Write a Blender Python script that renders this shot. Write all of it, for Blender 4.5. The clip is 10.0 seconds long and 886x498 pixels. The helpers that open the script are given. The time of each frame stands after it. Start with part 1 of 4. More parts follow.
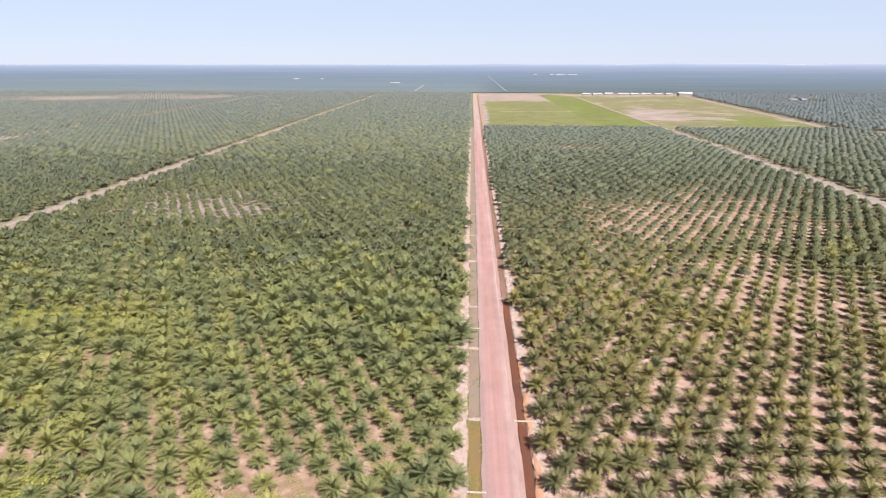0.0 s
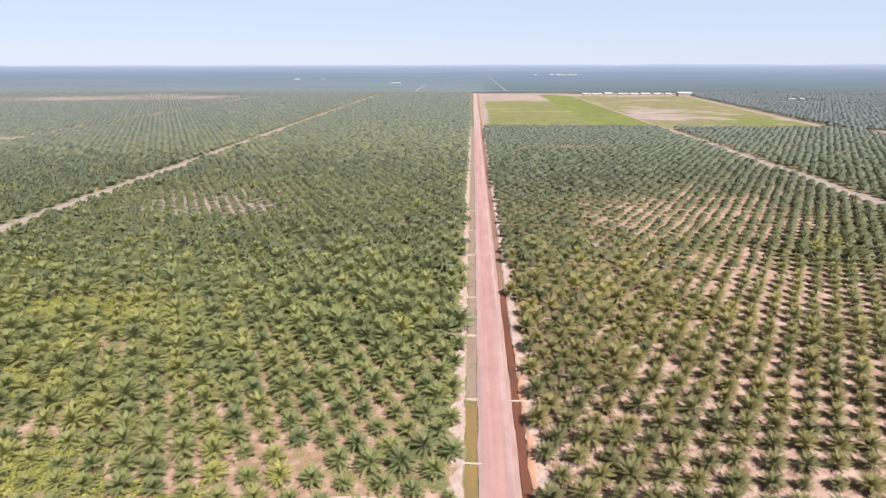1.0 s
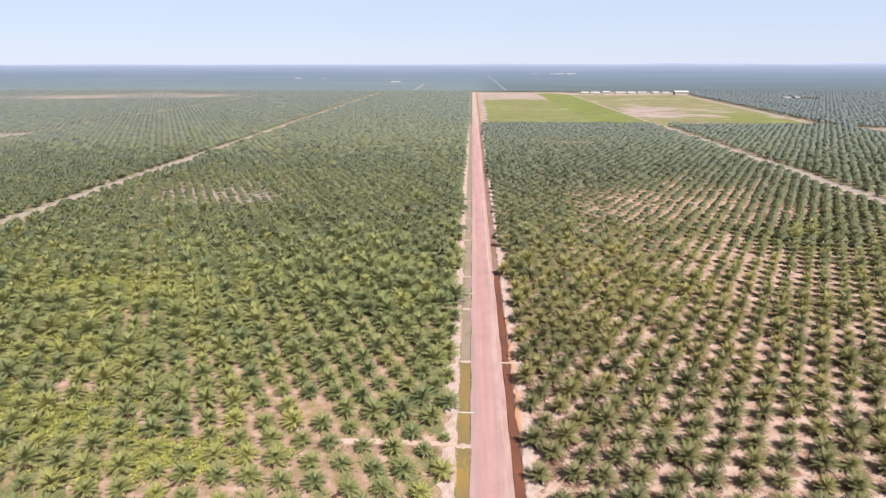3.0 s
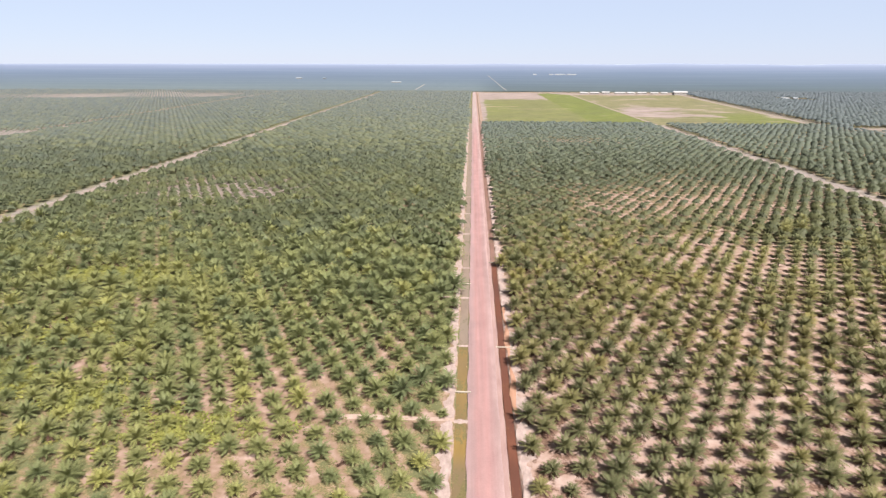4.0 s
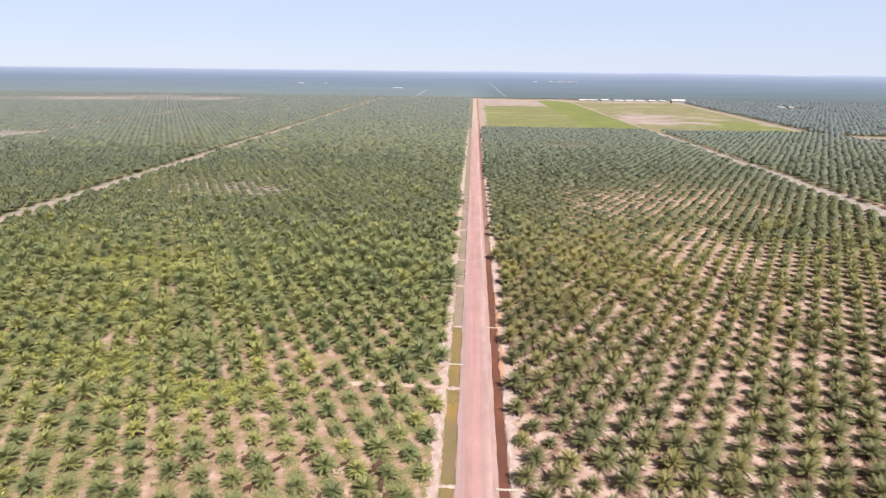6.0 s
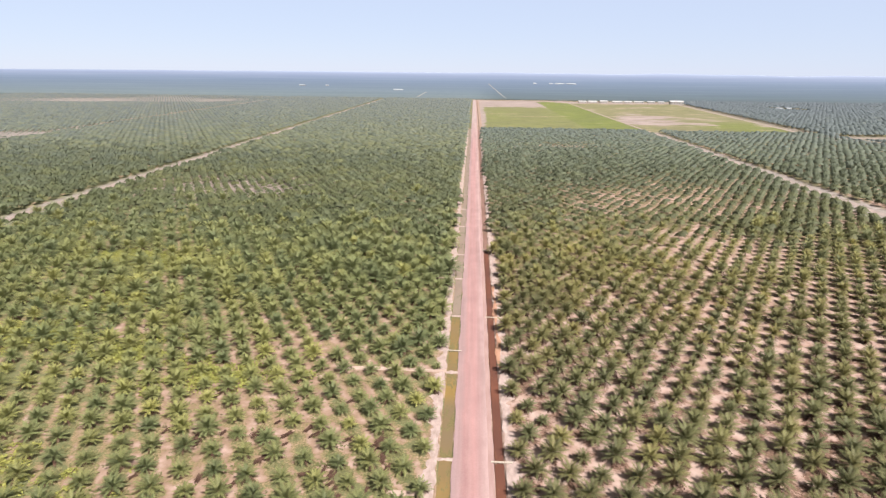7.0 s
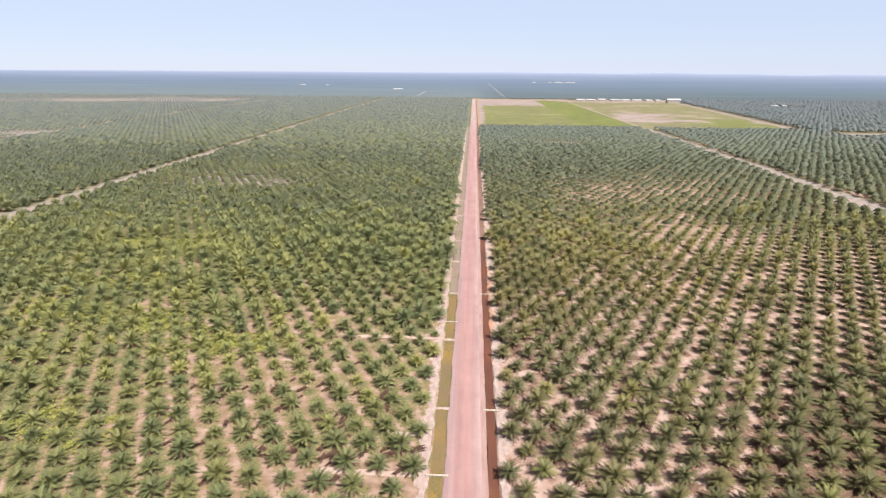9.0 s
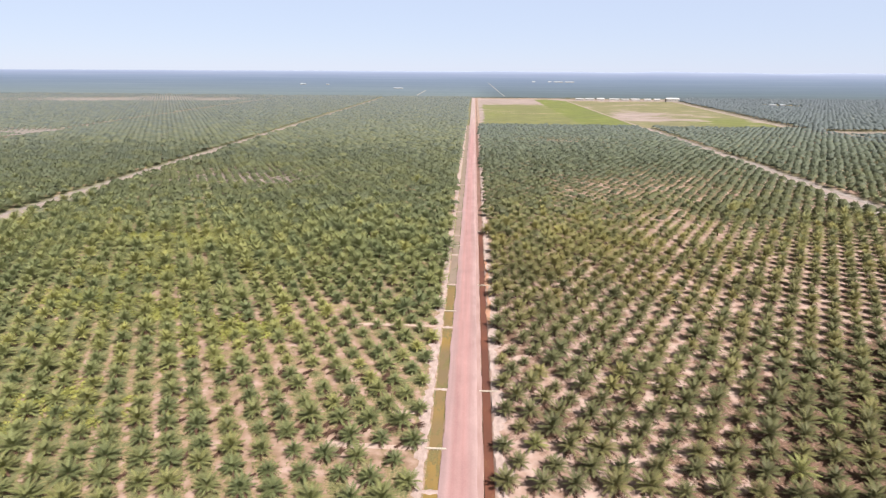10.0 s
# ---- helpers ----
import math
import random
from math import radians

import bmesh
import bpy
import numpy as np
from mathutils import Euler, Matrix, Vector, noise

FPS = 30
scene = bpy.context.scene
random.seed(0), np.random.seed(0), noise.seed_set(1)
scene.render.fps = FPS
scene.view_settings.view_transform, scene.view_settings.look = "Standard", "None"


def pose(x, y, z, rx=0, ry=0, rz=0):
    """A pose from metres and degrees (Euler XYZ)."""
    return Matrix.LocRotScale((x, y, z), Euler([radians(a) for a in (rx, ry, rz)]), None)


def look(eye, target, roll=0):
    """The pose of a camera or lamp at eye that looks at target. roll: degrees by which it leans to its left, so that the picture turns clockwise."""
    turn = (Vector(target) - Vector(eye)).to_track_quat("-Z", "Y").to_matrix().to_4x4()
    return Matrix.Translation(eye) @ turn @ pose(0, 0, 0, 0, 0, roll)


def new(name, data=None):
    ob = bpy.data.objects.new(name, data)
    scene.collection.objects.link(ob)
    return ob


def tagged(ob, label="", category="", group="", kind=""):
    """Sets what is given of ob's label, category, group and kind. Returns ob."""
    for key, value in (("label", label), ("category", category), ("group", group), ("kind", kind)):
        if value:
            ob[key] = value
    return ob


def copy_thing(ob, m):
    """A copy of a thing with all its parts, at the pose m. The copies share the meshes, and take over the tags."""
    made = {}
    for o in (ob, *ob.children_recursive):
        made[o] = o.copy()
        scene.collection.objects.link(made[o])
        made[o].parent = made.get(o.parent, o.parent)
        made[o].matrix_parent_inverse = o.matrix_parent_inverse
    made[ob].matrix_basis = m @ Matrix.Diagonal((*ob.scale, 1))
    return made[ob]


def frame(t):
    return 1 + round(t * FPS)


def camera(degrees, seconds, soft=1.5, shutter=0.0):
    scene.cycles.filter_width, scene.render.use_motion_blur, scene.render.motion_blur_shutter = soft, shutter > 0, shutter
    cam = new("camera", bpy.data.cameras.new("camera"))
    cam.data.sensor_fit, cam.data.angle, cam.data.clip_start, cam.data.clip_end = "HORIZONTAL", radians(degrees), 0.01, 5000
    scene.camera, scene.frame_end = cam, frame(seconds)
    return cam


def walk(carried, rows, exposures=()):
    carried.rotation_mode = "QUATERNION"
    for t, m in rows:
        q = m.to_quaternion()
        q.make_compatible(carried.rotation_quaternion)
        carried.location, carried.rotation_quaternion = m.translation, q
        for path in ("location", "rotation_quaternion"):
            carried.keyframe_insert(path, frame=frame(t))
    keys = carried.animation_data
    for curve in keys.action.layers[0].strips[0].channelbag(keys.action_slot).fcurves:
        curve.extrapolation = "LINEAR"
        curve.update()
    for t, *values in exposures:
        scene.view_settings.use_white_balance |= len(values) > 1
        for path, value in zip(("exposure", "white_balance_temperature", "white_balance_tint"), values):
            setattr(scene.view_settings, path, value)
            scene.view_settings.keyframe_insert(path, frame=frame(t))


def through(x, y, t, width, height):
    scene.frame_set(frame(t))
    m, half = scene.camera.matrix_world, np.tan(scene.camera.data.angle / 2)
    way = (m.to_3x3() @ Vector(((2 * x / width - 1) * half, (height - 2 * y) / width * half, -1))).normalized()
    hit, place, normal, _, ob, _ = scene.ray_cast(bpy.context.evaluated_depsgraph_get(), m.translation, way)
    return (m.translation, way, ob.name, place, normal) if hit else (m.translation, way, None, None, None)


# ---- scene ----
cam = camera(75.0, 10.0, soft=1.3)
EXPO = 1.47
PATH = [
    (0, (-2.41, 3.438, 105.116), (-2.501, 5.337, 104.496), -0.0),
    (0.5, (-1.544, -2.309, 105.212), (-1.637, -0.409, 104.593), -0.2),
    (1, (-1.136, -7.936, 105.212), (-1.23, -6.037, 104.593), -0.1),
    (1.5, (-0.438, -12.969, 104.826), (-0.531, -11.07, 104.206), -0.2),
    (2, (0.139, -17.869, 104.188), (0.046, -15.969, 103.568), -0.1),
    (2.5, (0.55, -23.059, 103.512), (0.457, -21.16, 102.892), -0.1),
    (4, (1.794, -38.39, 101.665), (1.701, -36.49, 101.046), 0.1),
    (4.5, (2.535, -43.441, 101.329), (2.441, -41.542, 100.712), 0.2),
    (5, (3.111, -49.035, 101.448), (3.018, -47.135, 100.831), 0.4),
    (6.5, (4.617, -64.67, 100.694), (4.524, -62.762, 100.101), 0.7),
    (7, (5.199, -69.814, 100.178), (5.105, -67.906, 99.585), 0.6),
    (7.5, (5.757, -74.997, 99.51), (5.662, -73.09, 98.918), 0.5),
    (8, (6.244, -80.531, 99.138), (6.149, -78.623, 98.545), 0.5),
    (8.5, (6.838, -86.164, 98.73), (6.742, -84.256, 98.136), 0.3),
    (9, (7.339, -91.634, 98.554), (7.244, -89.726, 97.96), 0.4),
    (9.5, (8.003, -97.141, 98.48), (7.907, -95.233, 97.887), 0.4),
    (10, (8.369, -102.258, 98.647), (8.274, -100.351, 98.051), 0.4),
]
walk(cam, [(t, look(eye, target, roll)) for t, eye, target, roll in PATH], exposures=[(0, EXPO), (10, EXPO)])

# ---- light ----
SUN_ELEV, SUN_AZ = 51.0, 142.0          # degrees; azimuth from +y towards +x
world = bpy.data.worlds.new("sky")
scene.world = world
world.use_nodes = True
_n, _l = world.node_tree.nodes, world.node_tree.links
sky = _n.new("ShaderNodeTexSky")
sky.sky_type, sky.sun_disc = "NISHITA", False
sky.sun_elevation, sky.sun_rotation = radians(SUN_ELEV), radians(SUN_AZ)
sky.air_density, sky.dust_density, sky.ozone_density, sky.altitude = 1.0, 0.2, 1.5, 1500
veil = _n.new("ShaderNodeMix")                     # bright haze, thickest low down
veil.data_type, veil.blend_type = "RGBA", "MIX"
_c, _s, _r = _n.new("ShaderNodeTexCoord"), _n.new("ShaderNodeSeparateXYZ"), _n.new("ShaderNodeMapRange")   # the haze thins out overhead
_l.new(_c.outputs["Generated"], _s.inputs[0])
_l.new(_s.outputs["Z"], _r.inputs["Value"])
for _k, _v in (("From Min", 0.12), ("From Max", 0.4), ("To Min", 0.92), ("To Max", 0.9)):
    _r.inputs[_k].default_value = _v
_l.new(_r.outputs["Result"], veil.inputs["Factor"])
_h = _n.new("ShaderNodeMix")                       # bluish white towards the horizon, a dull white overhead
_h.data_type = "RGBA"
_h.inputs["A"].default_value, _h.inputs["B"].default_value = (2.15, 2.42, 3.16, 1), (0.80, 0.73, 0.66, 1)
_u = _n.new("ShaderNodeMapRange")
_u.inputs["From Min"].default_value, _u.inputs["From Max"].default_value = 0.13, 0.4
_l.new(_s.outputs["Z"], _u.inputs["Value"])
_l.new(_u.outputs["Result"], _h.inputs["Factor"])
_l.new(_h.outputs["Result"], veil.inputs["B"])
_l.new(sky.outputs["Color"], veil.inputs["A"])
_l.new(veil.outputs["Result"], _n["Background"].inputs["Color"])
_n["Background"].inputs["Strength"].default_value = 0.1

_sd = Vector((math.sin(radians(SUN_AZ)) * math.cos(radians(SUN_ELEV)), math.cos(radians(SUN_AZ)) * math.cos(radians(SUN_ELEV)), math.sin(radians(SUN_ELEV))))
sun = new("sun", bpy.data.lights.new("sun", "SUN"))
sun.data.energy, sun.data.angle, sun.data.color = 5.0, radians(0.6), (1.0, 0.935, 0.885)
sun.matrix_world = look(tuple(_sd * 400), (0, 0, 0))


# ---- materials ----
class Nodes:
    """A small wrapper to write node materials in few lines."""

    def __init__(self, name, rough=0.8):
        self.mat = bpy.data.materials.new(name)
        self.mat.use_nodes = True
        self.t = self.mat.node_tree
        self.bsdf = self.t.nodes["Principled BSDF"]
        self.bsdf.inputs["Roughness"].default_value = rough
        self.bsdf.inputs["Specular IOR Level"].default_value = 0.25

    def add(self, kind, **props):
        n = self.t.nodes.new(kind)
        for k, v in props.items():
            setattr(n, k, v)
        return n

    def put(self, value, socket):
        if isinstance(value, bpy.types.NodeSocket):
            self.t.links.new(value, socket)
        elif isinstance(value, tuple) and len(value) == 3 and socket.type == "RGBA":
            socket.default_value = (*value, 1)
        else:
            socket.default_value = value

    def place(self, scale=(1, 1, 1)):
        """World position, stretched."""
        g = self.add("ShaderNodeNewGeometry")
        m = self.add("ShaderNodeMapping")
        self.put(g.outputs["Position"], m.inputs["Vector"])
        m.inputs["Scale"].default_value = scale
        return m.outputs["Vector"]

    def noise(self, scale, detail=4, vector=None, rough=0.55):
        n = self.add("ShaderNodeTexNoise")
        n.inputs["Scale"].default_value, n.inputs["Detail"].default_value, n.inputs["Roughness"].default_value = scale, detail, rough
        self.put(vector if vector is not None else self.place(), n.inputs["Vector"])
        return n.outputs["Fac"]

    def cells(self, size, flat=True):
        """One random value per cell of about that many metres."""
        v = self.add("ShaderNodeTexVoronoi", voronoi_dimensions="2D" if flat else "3D")
        v.inputs["Scale"].default_value = 1 / size
        self.put(self.place(), v.inputs["Vector"])
        s = self.add("ShaderNodeSeparateColor")
        self.put(v.outputs["Color"], s.inputs["Color"])
        return s.outputs["Red"], s.outputs["Green"]

    def ramp(self, fac, *stops):
        r = self.add("ShaderNodeValToRGB")
        e = r.color_ramp.elements
        while len(e) < len(stops):
            e.new(0.5)
        for el, (p, c) in zip(e, stops):
            el.position, el.color = p, ((c, c, c, 1) if isinstance(c, (int, float)) else (*c, 1))
        self.put(fac, r.inputs["Fac"])
        return r.outputs["Color"]

    def mix(self, fac, a, b, how="MIX"):
        m = self.add("ShaderNodeMix", data_type="RGBA", blend_type=how)
        self.put(fac, m.inputs["Factor"])
        self.put(a, m.inputs["A"])
        self.put(b, m.inputs["B"])
        return m.outputs["Result"]

    def math(self, how, a, b=0.0, clamp=False):
        m = self.add("ShaderNodeMath", operation=how, use_clamp=clamp)
        self.put(a, m.inputs[0])
        self.put(b, m.inputs[1])
        return m.outputs[0]

    def attr(self, name):
        return self.add("ShaderNodeAttribute", attribute_name=name).outputs["Fac"]

    def island(self):
        return self.add("ShaderNodeNewGeometry").outputs["Random Per Island"]

    def any(self):
        return self.add("ShaderNodeObjectInfo").outputs["Random"]

    def bump(self, height, strength=0.3, distance=0.1):
        b = self.add("ShaderNodeBump")
        b.inputs["Strength"].default_value, b.inputs["Distance"].default_value = strength, distance
        self.put(height, b.inputs["Height"])
        self.put(b.outputs["Normal"], self.bsdf.inputs["Normal"])
        return self

    def colour(self, value):
        self.put(value, self.bsdf.inputs["Base Color"])
        return self


def translucent(n, base, through):
    """Lets part of the light pass through a leaf."""
    n.colour(base)
    t = n.add("ShaderNodeBsdfTranslucent")
    n.put(base, t.inputs["Color"])
    m = n.add("ShaderNodeMixShader")
    m.inputs[0].default_value = through
    n.put(n.bsdf.outputs[0], m.inputs[1])
    n.put(t.outputs[0], m.inputs[2])
    n.put(m.outputs[0], n.t.nodes["Material Output"].inputs["Surface"])
    return n.mat


def palm_leaf_material():
    """Palm leaf: 'tone' runs from deep green to yellowing, 'dry' towards olive brown; distance haze is painted in as a
    bluish-grey tint.
    """
    n = Nodes("palm_leaf", 0.55)
    n.bsdf.inputs["Specular IOR Level"].default_value = 0.15
    leaf = n.math("ADD", n.math("MULTIPLY", n.island(), 0.5), n.math("MULTIPLY", n.any(), 0.5))
    tone = n.math("ADD", n.attr("tone"), n.math("MULTIPLY", n.math("SUBTRACT", n.any(), 0.5), 0.25))
    base = n.ramp(tone, (0.0, (0.087, 0.104, 0.051)), (0.30, (0.113, 0.130, 0.058)), (0.62, (0.150, 0.158, 0.062)), (1.0, (0.206, 0.204, 0.066)))
    base = n.mix(n.attr("dry"), base, n.mix(1.0, base, (0.90, 0.77, 0.80), "MULTIPLY"))
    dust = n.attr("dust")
    haze_tint = n.ramp(dust, (0.1, (0.172, 0.186, 0.092)), (0.3, (0.162, 0.183, 0.127)), (0.6, (0.154, 0.181, 0.187)), (1.0, (0.165, 0.192, 0.226)))
    haze_tint = n.mix(n.ramp(tone, (0.12, 0.0), (0.55, 1.0)), n.mix(1.0, haze_tint, (0.84, 0.86, 0.84), "MULTIPLY"), n.mix(1.0, haze_tint, (1.28, 1.16, 0.82), "MULTIPLY"))
    base = n.mix(n.ramp(dust, (0.0, 0.0), (0.25, 0.62), (0.5, 0.85), (0.85, 0.97)), base, haze_tint)
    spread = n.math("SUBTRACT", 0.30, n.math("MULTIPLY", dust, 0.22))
    shade = n.math("ADD", 1.0, n.math("MULTIPLY", n.math("SUBTRACT", leaf, 0.5), n.math("MULTIPLY", spread, 2.0)))
    shade = n.math("MULTIPLY", shade, n.math("SUBTRACT", 1.0, n.math("MULTIPLY", n.attr("full"), 0.28)))    # coarse crowns darkened: the shade of their missing gaps is put into the colour
    return translucent(n, n.mix(1.0, base, shade, "MULTIPLY"), 0.30)


def leaf_material(name, dark, mid, warm, through=0.25, vary=0.26):
    """Leaves of weeds and creepers: tone changes over wide stretches and from leaf to leaf."""
    n = Nodes(name, 0.6)
    n.bsdf.inputs["Specular IOR Level"].default_value = 0.12
    cell = n.cells(8.9)[0]
    tone = n.math("ADD", n.math("MULTIPLY", cell, 0.55), n.math("MULTIPLY", n.noise(0.012, 3), 0.75))
    base = n.ramp(tone, (0.30, dark), (0.62, mid), (0.95, warm))
    return translucent(n, n.mix(1.0, base, n.ramp(n.island(), (0.0, 1 - vary), (1.0, 1 + vary)), "MULTIPLY"), through)


LEAF = palm_leaf_material()
LEAF_VINE = leaf_material("creeper_leaf", (0.150, 0.158, 0.046), (0.188, 0.190, 0.054), (0.230, 0.224, 0.064))


WEST_ROWS, EAST_ROWS = (0.8852, 0.4652, 7.527, 2.45, -0.83), (0.870, -0.4934, 7.586, 0.79, 0.32)   # planting rows: normal, spacing, origin


def rows(n, sep, nx, ny, gap, ox, oy):
    """1 midway between two planting rows, 0 along them."""
    u = n.math("ADD", n.math("MULTIPLY", sep.outputs["X"], nx / gap), n.math("MULTIPLY", sep.outputs["Y"], ny / gap))
    u = n.math("ADD", u, 1000.0 - (ox * nx + oy * ny) / gap)
    return n.math("SUBTRACT", 1.0, n.math("MULTIPLY", n.math("ABSOLUTE", n.math("SUBTRACT", n.math("FRACT", u), 0.5)), 2.0))


def ground_material():
    n = Nodes("plantation_soil", 0.95)
    bare, field, far = n.attr("bare"), n.attr("field"), n.attr("far")
    big, mid, fine = n.noise(0.035, 4), n.noise(0.22, 5), n.noise(1.6, 5)
    sand = n.ramp(mid, (0.27, (0.128, 0.076, 0.052)), (0.45, (0.222, 0.150, 0.122)), (0.75, (0.300, 0.232, 0.204)))
    dry = n.attr("dry")
    weed = n.ramp(fine, (0.3, (0.092, 0.078, 0.033)), (0.55, (0.164, 0.122, 0.066)), (0.75, (0.240, 0.168, 0.116)))
    mask = n.math("ADD", n.math("MULTIPLY", n.math("SUBTRACT", mid, 0.5), 1.5), n.math("MULTIPLY", n.math("SUBTRACT", big, 0.5), 1.0))
    mask = n.math("ADD", mask, n.math("MULTIPLY", n.math("SUBTRACT", fine, 0.5), 0.8))
    sep = n.add("ShaderNodeSeparateXYZ")
    n.put(n.place(), sep.inputs[0])
    lane = n.mix(n.ramp(dry, (0.2, 0.0), (0.3, 1.0)), rows(n, sep, *WEST_ROWS), rows(n, sep, *EAST_ROWS))
    worn = n.math("MULTIPLY", n.ramp(lane, (0.5, 0.0), (0.9, 1.0)), n.ramp(n.math("ADD", bare, n.math("MULTIPLY", big, 0.5)), (0.28, 0.0), (0.55, 0.5)))
    worn = n.math("MULTIPLY", worn, n.ramp(mid, (0.36, 0.25), (0.58, 1.0)))
    sown = n.math("MULTIPLY", n.math("MULTIPLY", n.math("SUBTRACT", 1.0, lane), n.math("SUBTRACT", 1.0, dry)), 0.30)
    cover = n.math("SUBTRACT", n.math("ADD", n.math("ADD", bare, mask), worn), sown)
    green = n.ramp(fine, (0.3, (0.066, 0.072, 0.032)), (0.6, (0.098, 0.098, 0.044)), (0.8, (0.142, 0.124, 0.064)))
    weed = n.mix(n.ramp(cover, (0.05, 0.0), (0.38, 1.0)), green, weed)
    litter = n.ramp(fine, (0.3, (0.056, 0.029, 0.021)), (0.55, (0.112, 0.064, 0.047)), (0.75, (0.190, 0.126, 0.102)))
    weed = n.mix(n.math("MULTIPLY", dry, 0.9), weed, litter)
    tan = n.ramp(mid, (0.3, (0.100, 0.070, 0.041)), (0.5, (0.174, 0.116, 0.082)), (0.72, (0.268, 0.190, 0.160)))
    sand = n.mix(n.math("MULTIPLY", n.math("SUBTRACT", 1.0, dry), n.ramp(big, (0.36, 1.0), (0.6, 0.85))), sand, tan)
    col = n.mix(n.ramp(cover, (0.34, 0.0), (0.62, 1.0)), weed, sand)
    # pale soil by tracks; far west it also fades with painted distance haze
    col = n.mix(n.math("MULTIPLY", n.attr("pale"), n.ramp(cover, (0.0, 0.45), (0.3, 1.0))), col, n.ramp(mid, (0.3, (0.108, 0.092, 0.082)), (0.7, (0.228, 0.198, 0.184))))
    streak, patch = n.noise(1.0, 5, n.place((0.010, 0.05, 1))), n.noise(0.011, 6, None, 0.62)
    uneven = n.math("ADD", n.math("MULTIPLY", streak, 0.4), n.math("MULTIPLY", patch, 0.6))
    parched = n.ramp(uneven, (0.35, (0.096, 0.094, 0.044)), (0.65, (0.150, 0.134, 0.074)))
    fresh = n.ramp(uneven, (0.35, (0.068, 0.086, 0.022)), (0.65, (0.112, 0.122, 0.032)))
    grass = n.mix(n.ramp(n.math("ADD", n.attr("lush"), n.math("SUBTRACT", patch, 0.5)), (0.15, 0.0), (0.75, 1.0)), parched, fresh)
    clay = n.ramp(streak, (0.3, (0.150, 0.118, 0.106)), (0.65, (0.222, 0.180, 0.166)))
    worn = n.math("ADD", n.attr("clay"), n.math("MULTIPLY", n.math("SUBTRACT", uneven, 0.5), 4.2))
    meadow = n.mix(n.ramp(worn, (0.36, 0.0), (0.62, 1.0)), grass, clay)
    tuft = n.ramp(n.noise(1.0, 6, n.place((0.035, 0.11, 1)), 0.7), (0.36, 0.72), (0.5, 1.0), (0.66, 1.2))
    meadow = n.mix(1.0, meadow, tuft, "MULTIPLY")
    col = n.mix(n.ramp(field, (0.45, 0.0), (0.55, 1.0)), col, meadow)
    # blue-grey far ground, with distance haze painted into its colour
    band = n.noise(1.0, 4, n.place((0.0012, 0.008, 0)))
    hazed_wood = n.ramp(band, (0.3, (0.053, 0.075, 0.083)), (0.55, (0.073, 0.097, 0.105)), (0.8, (0.093, 0.114, 0.119)))
    hazed_wood = n.mix(n.ramp(n.noise(0.05, 3, n.place((1, 0.35, 1))), (0.35, 0.0), (0.65, 0.55)), hazed_wood, (0.044, 0.063, 0.068))
    col = n.mix(n.ramp(far, (0.4, 0.0), (0.6, 1.0)), col, hazed_wood)
    return n.colour(col).bump(n.math("ADD", mid, fine), 0.5, 0.25).mat


def earth(name, low, high, stretch=(1, 1, 1), scale=0.5, rough=0.95):
    n = Nodes(name, rough)
    a, b = n.noise(scale, 5, n.place(stretch)), n.noise(scale * 7, 4)
    col = n.ramp(n.math("ADD", n.math("MULTIPLY", a, 0.65), n.math("MULTIPLY", b, 0.35)), (0.3, low), (0.7, high))
    return n.colour(col).bump(b, 0.4, 0.08).mat


def road_material():
    """Laterite: greyish west margin, red wheel tracks, paler gravel along the east margin."""
    n = Nodes("laterite_road", 0.93)
    sep = n.add("ShaderNodeSeparateXYZ")
    n.put(n.place(), sep.inputs[0])
    long, blot, grit = n.noise(1.0, 4, n.place((0.42, 0.010, 1))), n.noise(0.14, 5, n.place((1, 0.5, 1))), n.noise(2.2, 4)
    across = n.math("ADD", n.math("DIVIDE", sep.outputs["X"], 12.5), n.math("MULTIPLY", n.math("SUBTRACT", blot, 0.5), 0.22))
    lane = n.ramp(across, (0.14, (0.206, 0.142, 0.142)), (0.30, (0.216, 0.142, 0.140)), (0.40, (0.224, 0.128, 0.124)), (0.50, (0.236, 0.142, 0.138)), (0.62, (0.228, 0.130, 0.126)), (0.78, (0.224, 0.146, 0.142)), (0.92, (0.262, 0.184, 0.176)))
    tone = n.math("ADD", n.math("MULTIPLY", long, 0.5), n.math("ADD", n.math("MULTIPLY", blot, 0.3), n.math("MULTIPLY", grit, 0.2)))
    lane = n.mix(n.ramp(n.math("DIVIDE", sep.outputs["Y"], 2000.0), (0.36, 0.0), (0.62, 0.85)), lane, (0.235, 0.190, 0.182))    # distance haze painted in: the far road fades to pale grey
    return n.colour(n.mix(1.0, lane, n.ramp(tone, (0.32, 0.74), (0.68, 1.24)), "MULTIPLY")).bump(grit, 0.3, 0.05).mat


